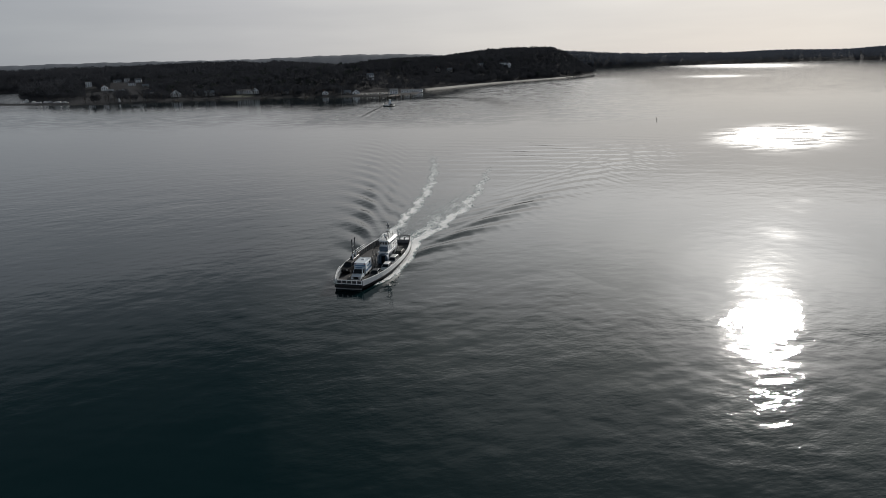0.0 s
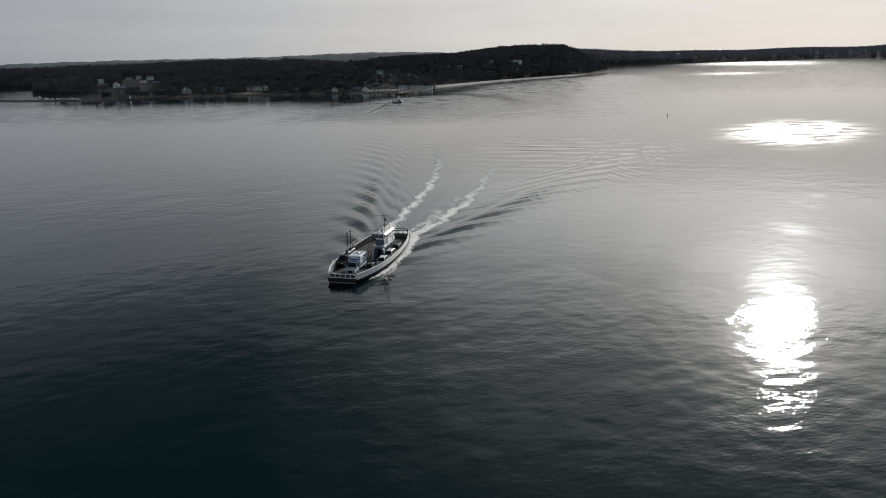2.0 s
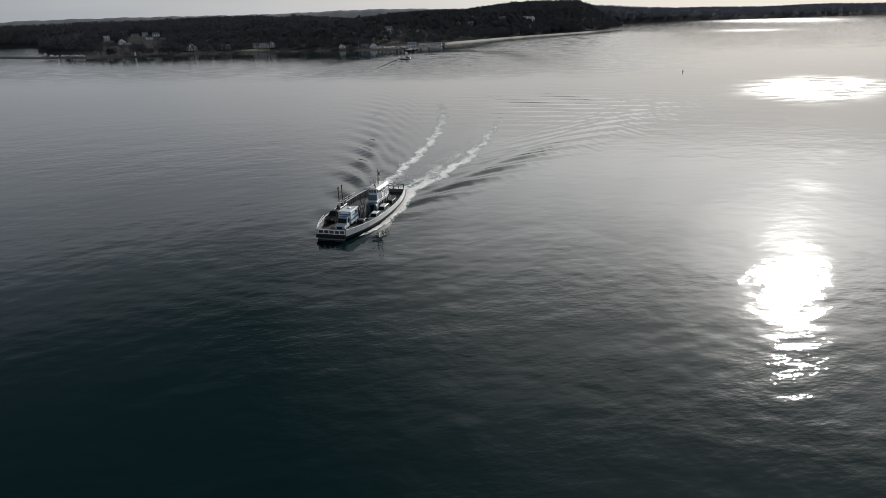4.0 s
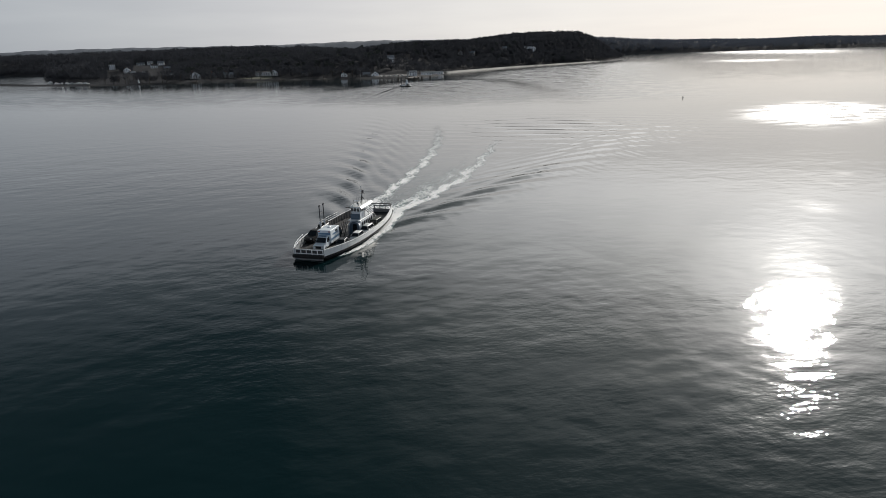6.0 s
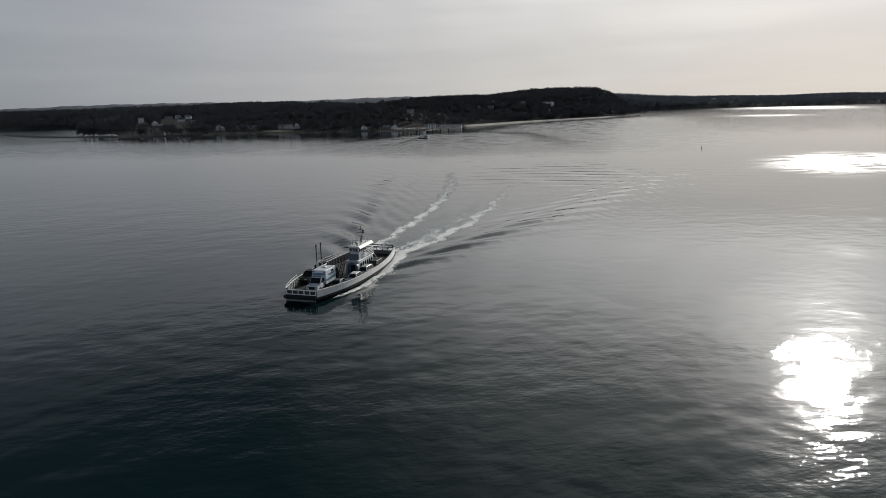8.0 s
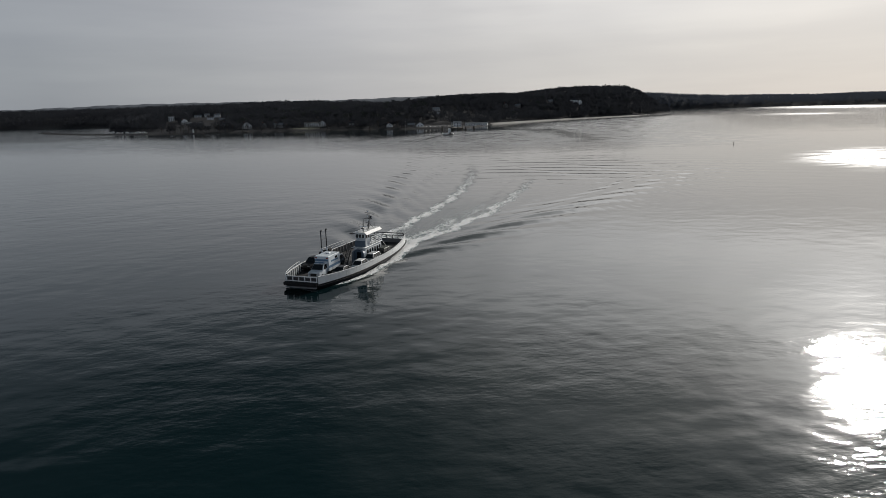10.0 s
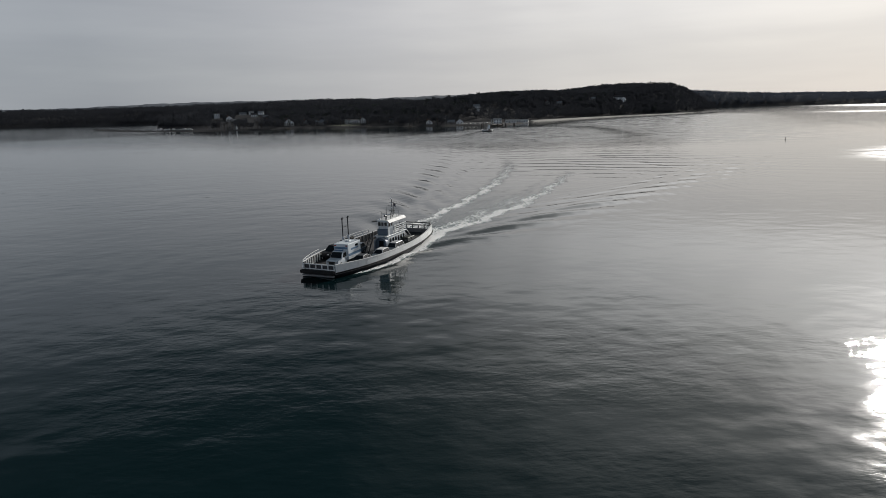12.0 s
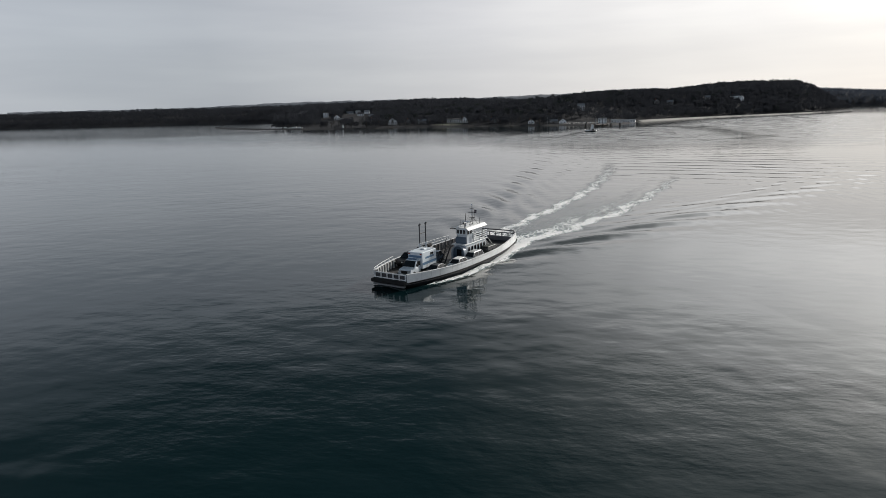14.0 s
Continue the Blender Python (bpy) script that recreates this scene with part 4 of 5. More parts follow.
    part("life_ring", rod((5.72, -1.8, 1.7), (5.80, -1.8, 1.7), 0.36, 14), M_ORANGE, f)
    return f


# white of the hood with the shade on its front put into the colour
M_HOOD = painted("shaded_hood_white", (0.30, 0.35, 0.41), 0.5, 0.25)
M_AWNING = mat("glossy_awning", (0.74, 0.74, 0.73), 0.55, scale=1.5, vary=0.04)
M_LINING = painted("grey_inner_bulwark", (0.15, 0.15, 0.155), 0.6, 0.5)
build_ferry()


# ---- vehicles on the deck ----
def wheel_parts(parent, x, y, r, width, side):
    tyre = part("tyre", rod((x, y - width / 2, r), (x, y + width / 2, r), r, 16), M_TYRE, parent)
    yo = y + side * (width / 2 + 0.004)
    part("rim", rod((x, yo - 0.008, r), (x, yo + 0.008, r), r * 0.62, 12), M_RIM, tyre)


def tapered(profile, half_low, half_high, z_low, z_high):
    """An outline in x and z drawn to both sides, narrower the higher it is."""
    bm = bmesh.new()

    def half(z):
        s = min(max((z - z_low) / max(z_high - z_low, 1e-6), 0), 1)
        return half_low + (half_high - half_low) * s

    a = [bm.verts.new((x, -half(z), z)) for x, z in profile]
    b = [bm.verts.new((x, half(z), z)) for x, z in profile]
    n = len(profile)
    bm.faces.new(a), bm.faces.new(b[::-1])
    for i in range(n):
        bm.faces.new((a[i], b[i], b[(i + 1) % n], a[(i + 1) % n]))
    bmesh.ops.recalc_face_normals(bm, faces=bm.faces[:])
    return bm


SHAPES = {
    "sedan": dict(l=4.4, w=1.75, belt=0.95, top=1.44, hood=(-2.2, 0.72), cab=(-1.0, -0.35, 1.05, 1.75), boot=0.98),
    "suv": dict(l=4.3, w=1.72, belt=1.08, top=1.70, hood=(-2.15, 0.92), cab=(-1.0, -0.5, 1.75, 2.06), boot=1.08),
    "hatch": dict(l=4.0, w=1.72, belt=0.96, top=1.52, hood=(-2.12, 0.78), cab=(-0.9, -0.35, 1.4, 1.9), boot=1.0),
}


def build_car(name, shape, paint, label, m):
    """A car that faces -x, with its wheels on z = 0."""
    s = SHAPES[shape]
    car = thing(name, m, label, "car", "cars on the ferry")
    h, w, belt, top = s["l"] / 2, s["w"] / 2, s["belt"], s["top"]
    c0, c1, c2, c3 = s["cab"]
    nose = s["hood"][1]
    side = [(-h, 0.32), (-h - 0.02, 0.55), (-h + 0.12, nose), (c0 - 0.05, belt - 0.02), (c3, belt), (h - 0.06, s["boot"]), (h, 0.6), (h - 0.05, 0.3)]
    body = tapered(side, w, w - 0.10, 0.6, belt + 0.1)
    bmesh.ops.bevel(body, geom=body.edges[:], offset=0.05, segments=2, affect="EDGES")
    part("body", body, paint, car, smooth=False)
    part("greenhouse", tapered([(c0, belt - 0.01), (c1, top - 0.05), (c2, top - 0.05), (c3, belt - 0.01)], w - 0.10, w - 0.30, belt, top), M_GLASS, car)
    roof = tapered([(c1 - 0.06, top - 0.06), (c1 + 0.12, top), (c2 - 0.12, top), (c2 + 0.06, top - 0.06)], w - 0.27, w - 0.33, top - 0.06, top)
    part("roof_panel", roof, paint, car)
    for sgn in (-1, 1):
        lo, hi = (w - 0.095) * sgn, (w - 0.295) * sgn
        for xa, xb in ((c0 + 0.02, c1 + 0.02), ((c0 + c3) / 2, (c1 + c2) / 2), (c3 - 0.02, c2 - 0.02)):
            part("pillar", rod((xa, lo, belt), (xb, hi, top - 0.05), 0.045, 4), paint, car)
        part("headlight", box(-h - 0.035, -h + 0.12, sgn * (w - 0.42) - 0.16, sgn * (w - 0.42) + 0.16, nose - 0.2, nose - 0.04, 0.03), M_LAMP, car)
        part("tail_light", box(h - 0.12, h + 0.012, sgn * (w - 0.28) - 0.13, sgn * (w - 0.28) + 0.13, 0.72, 0.94, 0.02), M_TAIL, car)
        part("door_mirror", box(c0 + 0.32, c0 + 0.46, sgn * (w + 0.02) - 0.1, sgn * (w + 0.02) + 0.1, belt, belt + 0.15, 0.03), paint, car)
        for x in (-h + 0.82, h - 0.85):
            wheel_parts(car, x, sgn * (w - 0.11), 0.33, 0.24, sgn)
    part("grille", box(-h - 0.03, -h + 0.06, -0.55, 0.55, 0.42, nose - 0.22, 0.02), M_TYRE, car)
    part("bumper", box(-h - 0.06, -h + 0.1, -w + 0.12, w - 0.12, 0.28, 0.42, 0.04), M_TYRE, car)
    return car


P_SILVER = car_paint("silver_paint", (0.50, 0.51, 0.52), 0.5)
P_WHITE = car_paint("white_car_paint", (0.74, 0.75, 0.75), 0.0)
P_PALE = car_paint("pale_blue_white_paint", (0.66, 0.72, 0.77), 0.0)
P_BLACK = car_paint("black_car_paint", (0.012, 0.012, 0.014), 0.2)
P_BLUE = car_paint("steel_blue_paint", (0.10, 0.14, 0.19), 0.4)
P_GREEN = car_paint("dark_green_paint", (0.020, 0.026, 0.018), 0.3)
P_GREY = car_paint("dark_grey_paint", (0.055, 0.06, 0.068), 0.4)

build_car("sedan", "sedan", P_GREY, "dark grey sedan parked beside the ambulance truck", pose(-8.7, -3.0, DECK, 0, 0, 6))
build_car("hatchback", "hatch", P_WHITE, "white hatchback in the lane beside the deckhouse", pose(-4.5, -3.95, DECK, 0, 0, 3))
build_car("suv", "suv", P_SILVER, "silver sport utility car beside the deckhouse windows", pose(-0.2, -4.05, DECK, 0, 0, 0))
build_car("suv", "suv", P_GREEN, "dark green sport utility car behind the silver one", pose(4.2, -4.03, DECK, 0, 0, -1))
build_car("suv", "suv", P_BLUE, "steel blue sport utility car behind the ambulance truck", pose(-3.4, 1.2, DECK, 0, 0, 1))


def build_pickup(m):
    car = thing("pickup_truck", m, "black pickup truck with a covered bed beside the far bulwark", "pickup truck", "cars on the ferry")
    w = 0.98
    side = [(-2.75, 0.45), (-2.78, 0.75), (-2.65, 1.08), (-1.35, 1.16), (2.85, 1.14), (2.88, 0.55), (2.8, 0.42)]
    body = tapered(side, w, w - 0.05, 0.7, 1.2)
    bmesh.ops.bevel(body, geom=body.edges[:], offset=0.05, segments=2, affect="EDGES")
    part("body", body, P_BLACK, car)
    part("greenhouse", tapered([(-1.35, 1.14), (-0.65, 1.78), (0.75, 1.78), (0.95, 1.14)], w - 0.08, w - 0.28, 1.14, 1.8), M_GLASS, car)
    part("roof_panel", tapered([(-0.72, 1.77), (-0.55, 1.86), (0.7, 1.86), (0.82, 1.77)], w - 0.24, w - 0.3, 1.77, 1.86), P_BLACK, car)
    part("bed_cover", box(1.0, 2.82, -w + 0.1, w - 0.1, 1.145, 1.19, 0.02), M_RUBBER, car)
    for sgn in (-1, 1):
        part("headlight", box(-2.81, -2.6, sgn * 0.68 - 0.18, sgn * 0.68 + 0.18, 0.8, 1.0, 0.03), M_LAMP, car)
        part("tail_light", box(2.78, 2.9, sgn * 0.84 - 0.07, sgn * 0.84 + 0.07, 0.75, 1.08, 0.02), M_TAIL, car)
        part("pillar", rod((-1.33, sgn * (w - 0.07), 1.14), (-0.66, sgn * (w - 0.27), 1.78), 0.05, 4), P_BLACK, car)
        part("pillar", rod((0.93, sgn * (w - 0.07), 1.14), (0.76, sgn * (w - 0.27), 1.78), 0.06, 4), P_BLACK, car)
        for x in (-1.85, 1.8):
            wheel_parts(car, x, sgn * (w - 0.12), 0.4, 0.27, sgn)
    part("grille", box(-2.83, -2.7, -0.5, 0.5, 0.62, 1.02, 0.02), M_TYRE, car)


build_pickup(pose(-5.2, 3.7, DECK, 0, 0, -4))


def build_ambulance(m):
    """A cab and a tall box body that faces -x."""
    car = thing("ambulance_truck", m, "white ambulance truck with a tall box body and blue stripes", "truck", "cars on the ferry")
    white = P_PALE
    cab = [(-3.45, 0.5), (-3.48, 0.8), (-3.35, 1.15), (-2.35, 1.32), (-1.7, 2.15), (-0.75, 2.2), (-0.75, 0.5)]
    body = tapered(cab, 1.0, 0.86, 1.2, 2.2)
    bmesh.ops.bevel(body, geom=body.edges[:], offset=0.05, segments=2, affect="EDGES")
    part("cab", body, white, car, "white cab with a sloping bonnet")
    glass = tapered([(-2.44, 1.36), (-1.83, 2.08), (-1.70, 2.08), (-2.3, 1.36)], 0.88, 0.78, 1.36, 2.1)
    part("windscreen", glass, M_GLASS, car)
    module = part("box_body", box(-0.72, 3.05, -1.2, 1.2, 0.72, 3.05, 0.06), white, car, "tall white box body")
    part("chassis", box(-3.2, 2.95, -0.5, 0.5, 0.42, 0.70), M_TYRE, car)
    for sgn in (-1, 1):
        yo = 1.2 * sgn
        part("stripe", box(-0.66, 2.98, min(yo, yo + 0.012 * sgn), max(yo, yo + 0.012 * sgn), 1.25, 1.62), M_STRIPE, module, "blue stripe")
        part("lettering_bar", box(0.1, 2.3, min(yo, yo + 0.012 * sgn), max(yo, yo + 0.012 * sgn), 2.05, 2.32), M_STRIPE, module)
        part("compartment_door", box(0.25, 1.05, min(yo, yo + 0.018 * sgn), max(yo, yo + 0.018 * sgn), 0.8, 1.22), M_HOUSE, module)
        part("compartment_door", box(1.2, 2.0, min(yo, yo + 0.018 * sgn), max(yo, yo + 0.018 * sgn), 0.8, 1.22), M_HOUSE, module)
        part("side_window", box(1.35, 2.15, min(yo, yo + 0.02 * sgn), max(yo, yo + 0.02 * sgn), 2.38, 2.72), M_GLASS, module)
        part("door_glass", tapered([(-1.95, 1.38), (-1.55, 1.98), (-0.95, 1.98), (-0.95, 1.38)], 0.02, 0.02, 0, 1), M_GLASS, car).matrix_basis = Matrix.Translation((0, sgn * 0.965, 0)) @ Matrix.Rotation(sgn * 0.14, 4, "X") @ Matrix.Translation((0, sgn * 0.22, 0))
        part("headlight", box(-3.52, -3.3, sgn * 0.72 - 0.17, sgn * 0.72 + 0.17, 0.85, 1.08, 0.03), M_LAMP, car)
        part("door_mirror", box(-2.05, -1.9, sgn * 1.15 - 0.12, sgn * 1.15 + 0.12, 1.4, 1.75, 0.03), M_TYRE, car)
        wheel_parts(car, -2.55, sgn * 0.86, 0.4, 0.28, sgn)
        wheel_parts(car, 1.75, sgn * 0.98, 0.4, 0.42, sgn)
        part("corner_light", box(-0.76, -0.6, sgn * 0.95 - 0.16, sgn * 0.95 + 0.16, 2.72, 2.9, 0.02), M_TAIL, module)
    part("stripe", box(-0.735, -0.722, -1.1, 1.1, 2.3, 2.62), M_STRIPE, module)
    part("light_bar", box(-1.6, -1.3, -0.7, 0.7, 2.21, 2.36, 0.04), M_STRIPE, car)
    part("grille", box(-3.53, -3.4, -0.5, 0.5, 0.62, 1.02, 0.02), M_TYRE, car)
    part("bumper", box(-3.62, -3.42, -0.98, 0.98, 0.42, 0.6, 0.04), M_RIM, car)
    part("roof_vent", box(1.2, 1.9, -0.3, 0.3, 3.05, 3.2, 0.04), M_HOUSE, module)


M_STRIPE = car_paint("blue_stripe", (0.12, 0.21, 0.32), 0.0)
build_ambulance(pose(-8.8, -0.15, DECK, 0, 0, 2))


# ---- the shore: houses, landing, boats ----
M_SIDING = mat("white_siding", (0.78, 0.80, 0.82), 0.7, scale=0.6, vary=0.08, random_by="object")
M_SHINGLE_WALL = mat("weathered_shingles", (0.14, 0.135, 0.13), 0.85, scale=0.8, vary=0.25, random_by="object")
M_SLATE = mat("dark_roof_shingles", (0.05, 0.05, 0.055), 0.85, scale=0.8, vary=0.3, random_by="object")
M_PALE_ROOF = mat("pale_metal_roof", (0.22, 0.235, 0.25), 0.5, scale=0.5, vary=0.12, random_by="object")
M_BRICK_STACK = mat("chimney_brick", (0.16, 0.08, 0.06), 0.9, scale=2, vary=0.3)
M_TIMBER = mat("weathered_timber", (0.075, 0.065, 0.055), 0.9, scale=1.0, vary=0.35, random_by="object")
M_GRAVEL = mat("pale_gravel", (0.052, 0.051, 0.051), 0.95, scale=0.3, vary=0.2)
M_BOAT = mat("white_gelcoat", (0.60, 0.61, 0.61), 0.35, scale=1, vary=0.06, random_by="object")
M_BARK = mat("grey_bark", (0.045, 0.038, 0.032), 0.95, scale=1, vary=0.3)
M_PANE = mat("dark_house_pane", (0.012, 0.014, 0.018), 0.25, scale=1, vary=0.2, spec=0.3)
M_LAWN = mat("winter_lawn", (0.07, 0.075, 0.045), 0.95, scale=0.1, vary=0.3)

HOUSES = []


def ground_z(x, y):
    return float(ground_near(np.array([float(x)]), np.array([float(y)]))[0])


def build_house(x, y, width, depth, storeys, label, wall=None, roof=None, turn=0.0, gable_front=False, porch=False, chimney=True, pitch=0.75, glass=1.0):
    """A house whose long front looks over the water, towards -x before the turn. Width runs along y."""
    wall, roof = wall or M_SIDING, roof or M_SLATE
    facing = math.degrees(math.atan2(y + 48, x + 100)) + turn
    h = thing("house", pose(x, y, ground_z(x, y) - 0.4, 0, 0, facing), label, "house", "houses along the shore")
    HOUSES.append((x, y, width * 0.58 + 1, depth))
    tall = 0.6 + 2.6 * storeys
    hw, hd = width / 2, depth / 2
    rise = (hd if not gable_front else hw) * pitch
    bm = bmesh.new()
    if gable_front:
        pts = [(-hw, 0), (hw, 0), (hw, tall), (0, tall + rise), (-hw, tall)]
        a = [bm.verts.new((-hd, p, z)) for p, z in pts]
        b = [bm.verts.new((hd, p, z)) for p, z in pts]
    else:
        pts = [(-hd, 0), (hd, 0), (hd, tall), (0, tall + rise), (-hd, tall)]
        a = [bm.verts.new((p, -hw, z)) for p, z in pts]
        b = [bm.verts.new((p, hw, z)) for p, z in pts]
    bm.faces.new(a), bm.faces.new(b[::-1])
    for k in range(5):
        bm.faces.new((a[k], b[k], b[(k + 1) % 5], a[(k + 1) % 5]))
    bmesh.ops.recalc_face_normals(bm, faces=bm.faces[:])
    part("wall", bm, wall, h)
    for s in (-1, 1):
        bm = bmesh.new()
        t = 0.3
        if gable_front:
            lo, hi = s * (hw + 0.5), 0.0
            zl, zh = tall - 0.5 * pitch, tall + rise
            ring1 = [(-hd - 0.4, lo, zl), (hd + 0.4, lo, zl), (hd + 0.4, hi, zh), (-hd - 0.4, hi, zh)]
        else:
            lo, hi = s * (hd + 0.5), 0.0
            zl, zh = tall - 0.5 * pitch, tall + rise
            ring1 = [(lo, -hw - 0.4, zl), (lo, hw + 0.4, zl), (hi, hw + 0.4, zh), (hi, -hw - 0.4, zh)]
        lower = [bm.verts.new((p[0], p[1], p[2] + 0.02)) for p in ring1]
        upper = [bm.verts.new((p[0], p[1], p[2] + t)) for p in ring1]
        bm.faces.new(lower), bm.faces.new(upper[::-1])
        for k in range(4):
            bm.faces.new((lower[k], upper[k], upper[(k + 1) % 4], lower[(k + 1) % 4]))
        bmesh.ops.recalc_face_normals(bm, faces=bm.faces[:])
        part("roof_slope", bm, roof, h)
    count = max(2, int(width / 3.4))
    for level in range(storeys):
        for k in range(count):
            yy = -hw + width * (k + 0.5) / count
            z = 1.25 + 2.6 * level
            if level == 0 and k == count // 2:
                part("door", box(-hd - 0.06, -hd - 0.004, yy - 0.6, yy + 0.6, 0.45, 2.6), M_TIMBER, h)
                continue
            win = part("window", box(-hd - 0.07, -hd - 0.004, yy - 0.95 * glass, yy + 0.95 * glass, z - 0.2, z + 1.5), M_SIDING, h)
            part("pane", box(-hd - 0.10, -hd - 0.074, yy - 0.78 * glass, yy + 0.78 * glass, z - 0.05, z + 1.36), M_PANE, win)
    if gable_front:
        win = part("window", box(-hd - 0.07, -hd - 0.004, -0.8, 0.8, tall + 0.3, tall + 1.7), M_SIDING, h)
        part("pane", box(-hd - 0.10, -hd - 0.074, -0.6, 0.6, tall + 0.45, tall + 1.55), M_PANE, win)
    if chimney:
        part("chimney", box(-0.5, 0.5, hw * 0.5 - 0.5, hw * 0.5 + 0.5, tall, tall + rise + 1.6, 0.05), M_BRICK_STACK, h)
    if porch:
        deck = part("porch", box(-hd - 2.4, -hd - 0.02, -hw, hw, 0.3, 0.6), M_TIMBER, h)
        part("porch_roof", box(-hd - 2.6, -hd - 0.02, -hw - 0.2, hw + 0.2, 3.25, 3.45, 0.03), roof, h)
        for k in range(count + 1):
            yy = -hw + 0.2 + (width - 0.4) * k / count
            part("porch_post", box(-hd - 2.3, -hd - 2.1, yy - 0.1, yy + 0.1, 0.6, 3.25), M_SIDING, deck)
    return h


build_house(1085, 1030, 12.5, 9.6, 4, "tall white block of a house above the lagoon", pitch=0.35, chimney=False, glass=0.6)
build_house(1180, 1035, 17.2, 8.0, 1, "low white house with a pale roof among trees", None, M_PALE_ROOF)
build_house(1170, 1000, 10.9, 8.0, 2, "white house with a pale roof and dark windows", None, M_PALE_ROOF, turn=12)
build_house(1150, 955, 13.3, 8.0, 2, "white house with a pale roof above the cove", None, M_PALE_ROOF, turn=-8)
build_house(1010, 830, 12.5, 7.2, 1, "low house with a pale metal roof", M_SHINGLE_WALL, M_PALE_ROOF)
build_house(1020, 800, 15.6, 7.2, 1, "low shed with a pale metal roof", M_SHINGLE_WALL, M_PALE_ROOF)
build_house(935, 850, 11.0, 7.0, 1, "small grey house with a pale roof behind the trees", M_SHINGLE_WALL, M_PALE_ROOF, 10)
build_house(985, 905, 12.0, 7.5, 2, "white gabled house above the cove", None, M_PALE_ROOF, -6, True)
build_house(905, 800, 10.0, 7.0, 1, "low brown cottage with a pale roof", M_SHINGLE_WALL, M_PALE_ROOF, 4)
build_house(1065, 905, 13.0, 7.5, 2, "white house with a dark roof among bare trees", None, None, 8)
build_house(815, 668, 10.1, 8.0, 2, "brown shingled house with many white windows", M_SHINGLE_WALL)
build_house(794, 610, 15.5, 10.5, 2, "large white gabled house facing the water", None, None, 0, True, True)
build_house(811, 588, 8.6, 7.2, 2, "brown shingled gabled house", M_SHINGLE_WALL, None, 8, True)
build_house(806, 557, 14.8, 8.0, 2, "grey shingled house with a pale roof behind bare trees", M_SHINGLE_WALL, M_PALE_ROOF)
build_house(826, 508, 22.0, 9.5, 2, "long white two-storey inn with rows of windows", None, M_SLATE, 0, False, True, pitch=0.32)
build_house(822, 486, 10.9, 8.8, 2, "white wing of the inn beside the lawn", None, None, 4, True, True)
build_house(806, 424, 9.4, 7.2, 2, "brown cottage with a white-framed front", M_SHINGLE_WALL)
build_house(790, 352, 8.6, 7.2, 1, "small white gabled cottage by the water", None, None, -6, True)
build_house(792, 304, 10.1, 7.2, 1, "white gabled shed beside the landing", None, None, 4, True, chimney=False)
build_house(792, 318, 11.7, 6.4, 1, "low grey boathouse beside the landing", M_SHINGLE_WALL, M_PALE_ROOF, chimney=False)
build_house(775, 240, 11.0, 8.0, 2, "white ferry office with a pale roof at the landing", None, M_PALE_ROOF, chimney=False, pitch=0.4)
build_house(818, 234, 15.6, 7.2, 1, "long low white shed with a pale roof", None, M_PALE_ROOF, chimney=False, pitch=0.35)
build_house(850, 226, 17.2, 7.2, 1, "long low white boat shed with a pale roof", None, M_PALE_ROOF, -6, chimney=False, pitch=0.35)
build_house(938, 332, 11.0, 8.0, 3, "tall pale house half hidden on the wooded slope", None, M_PALE_ROOF, 10)
build_house(1139, 262, 10.1, 8.0, 2, "grey house half hidden on the wooded slope", M_SHINGLE_WALL, None, 0, True)
build_house(1169, 246, 11.7, 8.0, 2, "grey house beside another on the wooded slope", M_SHINGLE_WALL, M_PALE_ROOF, -10)
build_house(1308, 206, 10.9, 8.0, 2, "grey house with a pale roof high on the hill", M_SHINGLE_WALL, M_PALE_ROOF)
build_house(1405, 170, 17.0, 10.0, 2, "large pale mansion on top of the wooded hill", None, M_SLATE, 6, glass=0.7)
build_house(1400, 156, 9.0, 9.0, 3, "tall gabled wing of the mansion on the hill", None, M_SLATE, -4, True, chimney=False, glass=0.7)


def build_beach():
    """A pale strip of sand below the bluff."""
    line = [(940, 234), (1035, 206), (1110, 187), (1190, 165), (1255, 139), (1320, 111), (1385, 82), (1450, 51), (1525, 22), (1600, -9)]
    bm = bmesh.new()
    rows = []
    for k in range(len(line) - 1):
        for s in (0.0, 0.34, 0.67):
            x, y = line[k][0] + (line[k + 1][0] - line[k][0]) * s, line[k][1] + (line[k + 1][1] - line[k][1]) * s
            dx, dy = line[k + 1][0] - line[k][0], line[k + 1][1] - line[k][1]
            n = Vector((-dy, dx, 0)).normalized()
            w = 7.0 - 3.0 * k / 9 + 1.2 * noise.noise((x * 0.05, y * 0.05, 0))
            rows.append([bm.verts.new((x - n.x * 3, y - n.y * 3, -0.35)), bm.verts.new((x + n.x * 1, y + n.y * 1, 0.45)), bm.verts.new((x + n.x * w, y + n.y * w, 2.3 - 0.6 * k / 9)), bm.verts.new((x + n.x * (w + 3), y + n.y * (w + 3), 1.8))])
    for a, b in zip(rows, rows[1:]):
        for k in range(3):
            bm.faces.new((a[k], a[k + 1], b[k + 1], b[k]))
    bmesh.ops.recalc_face_normals(bm, faces=bm.faces[:])
    tagged(new("beach", mesh_of("beach", bm, M_SAND, True)), "narrow pale sand beach below the wooded bluff", "beach", kind="structure")


build_beach()


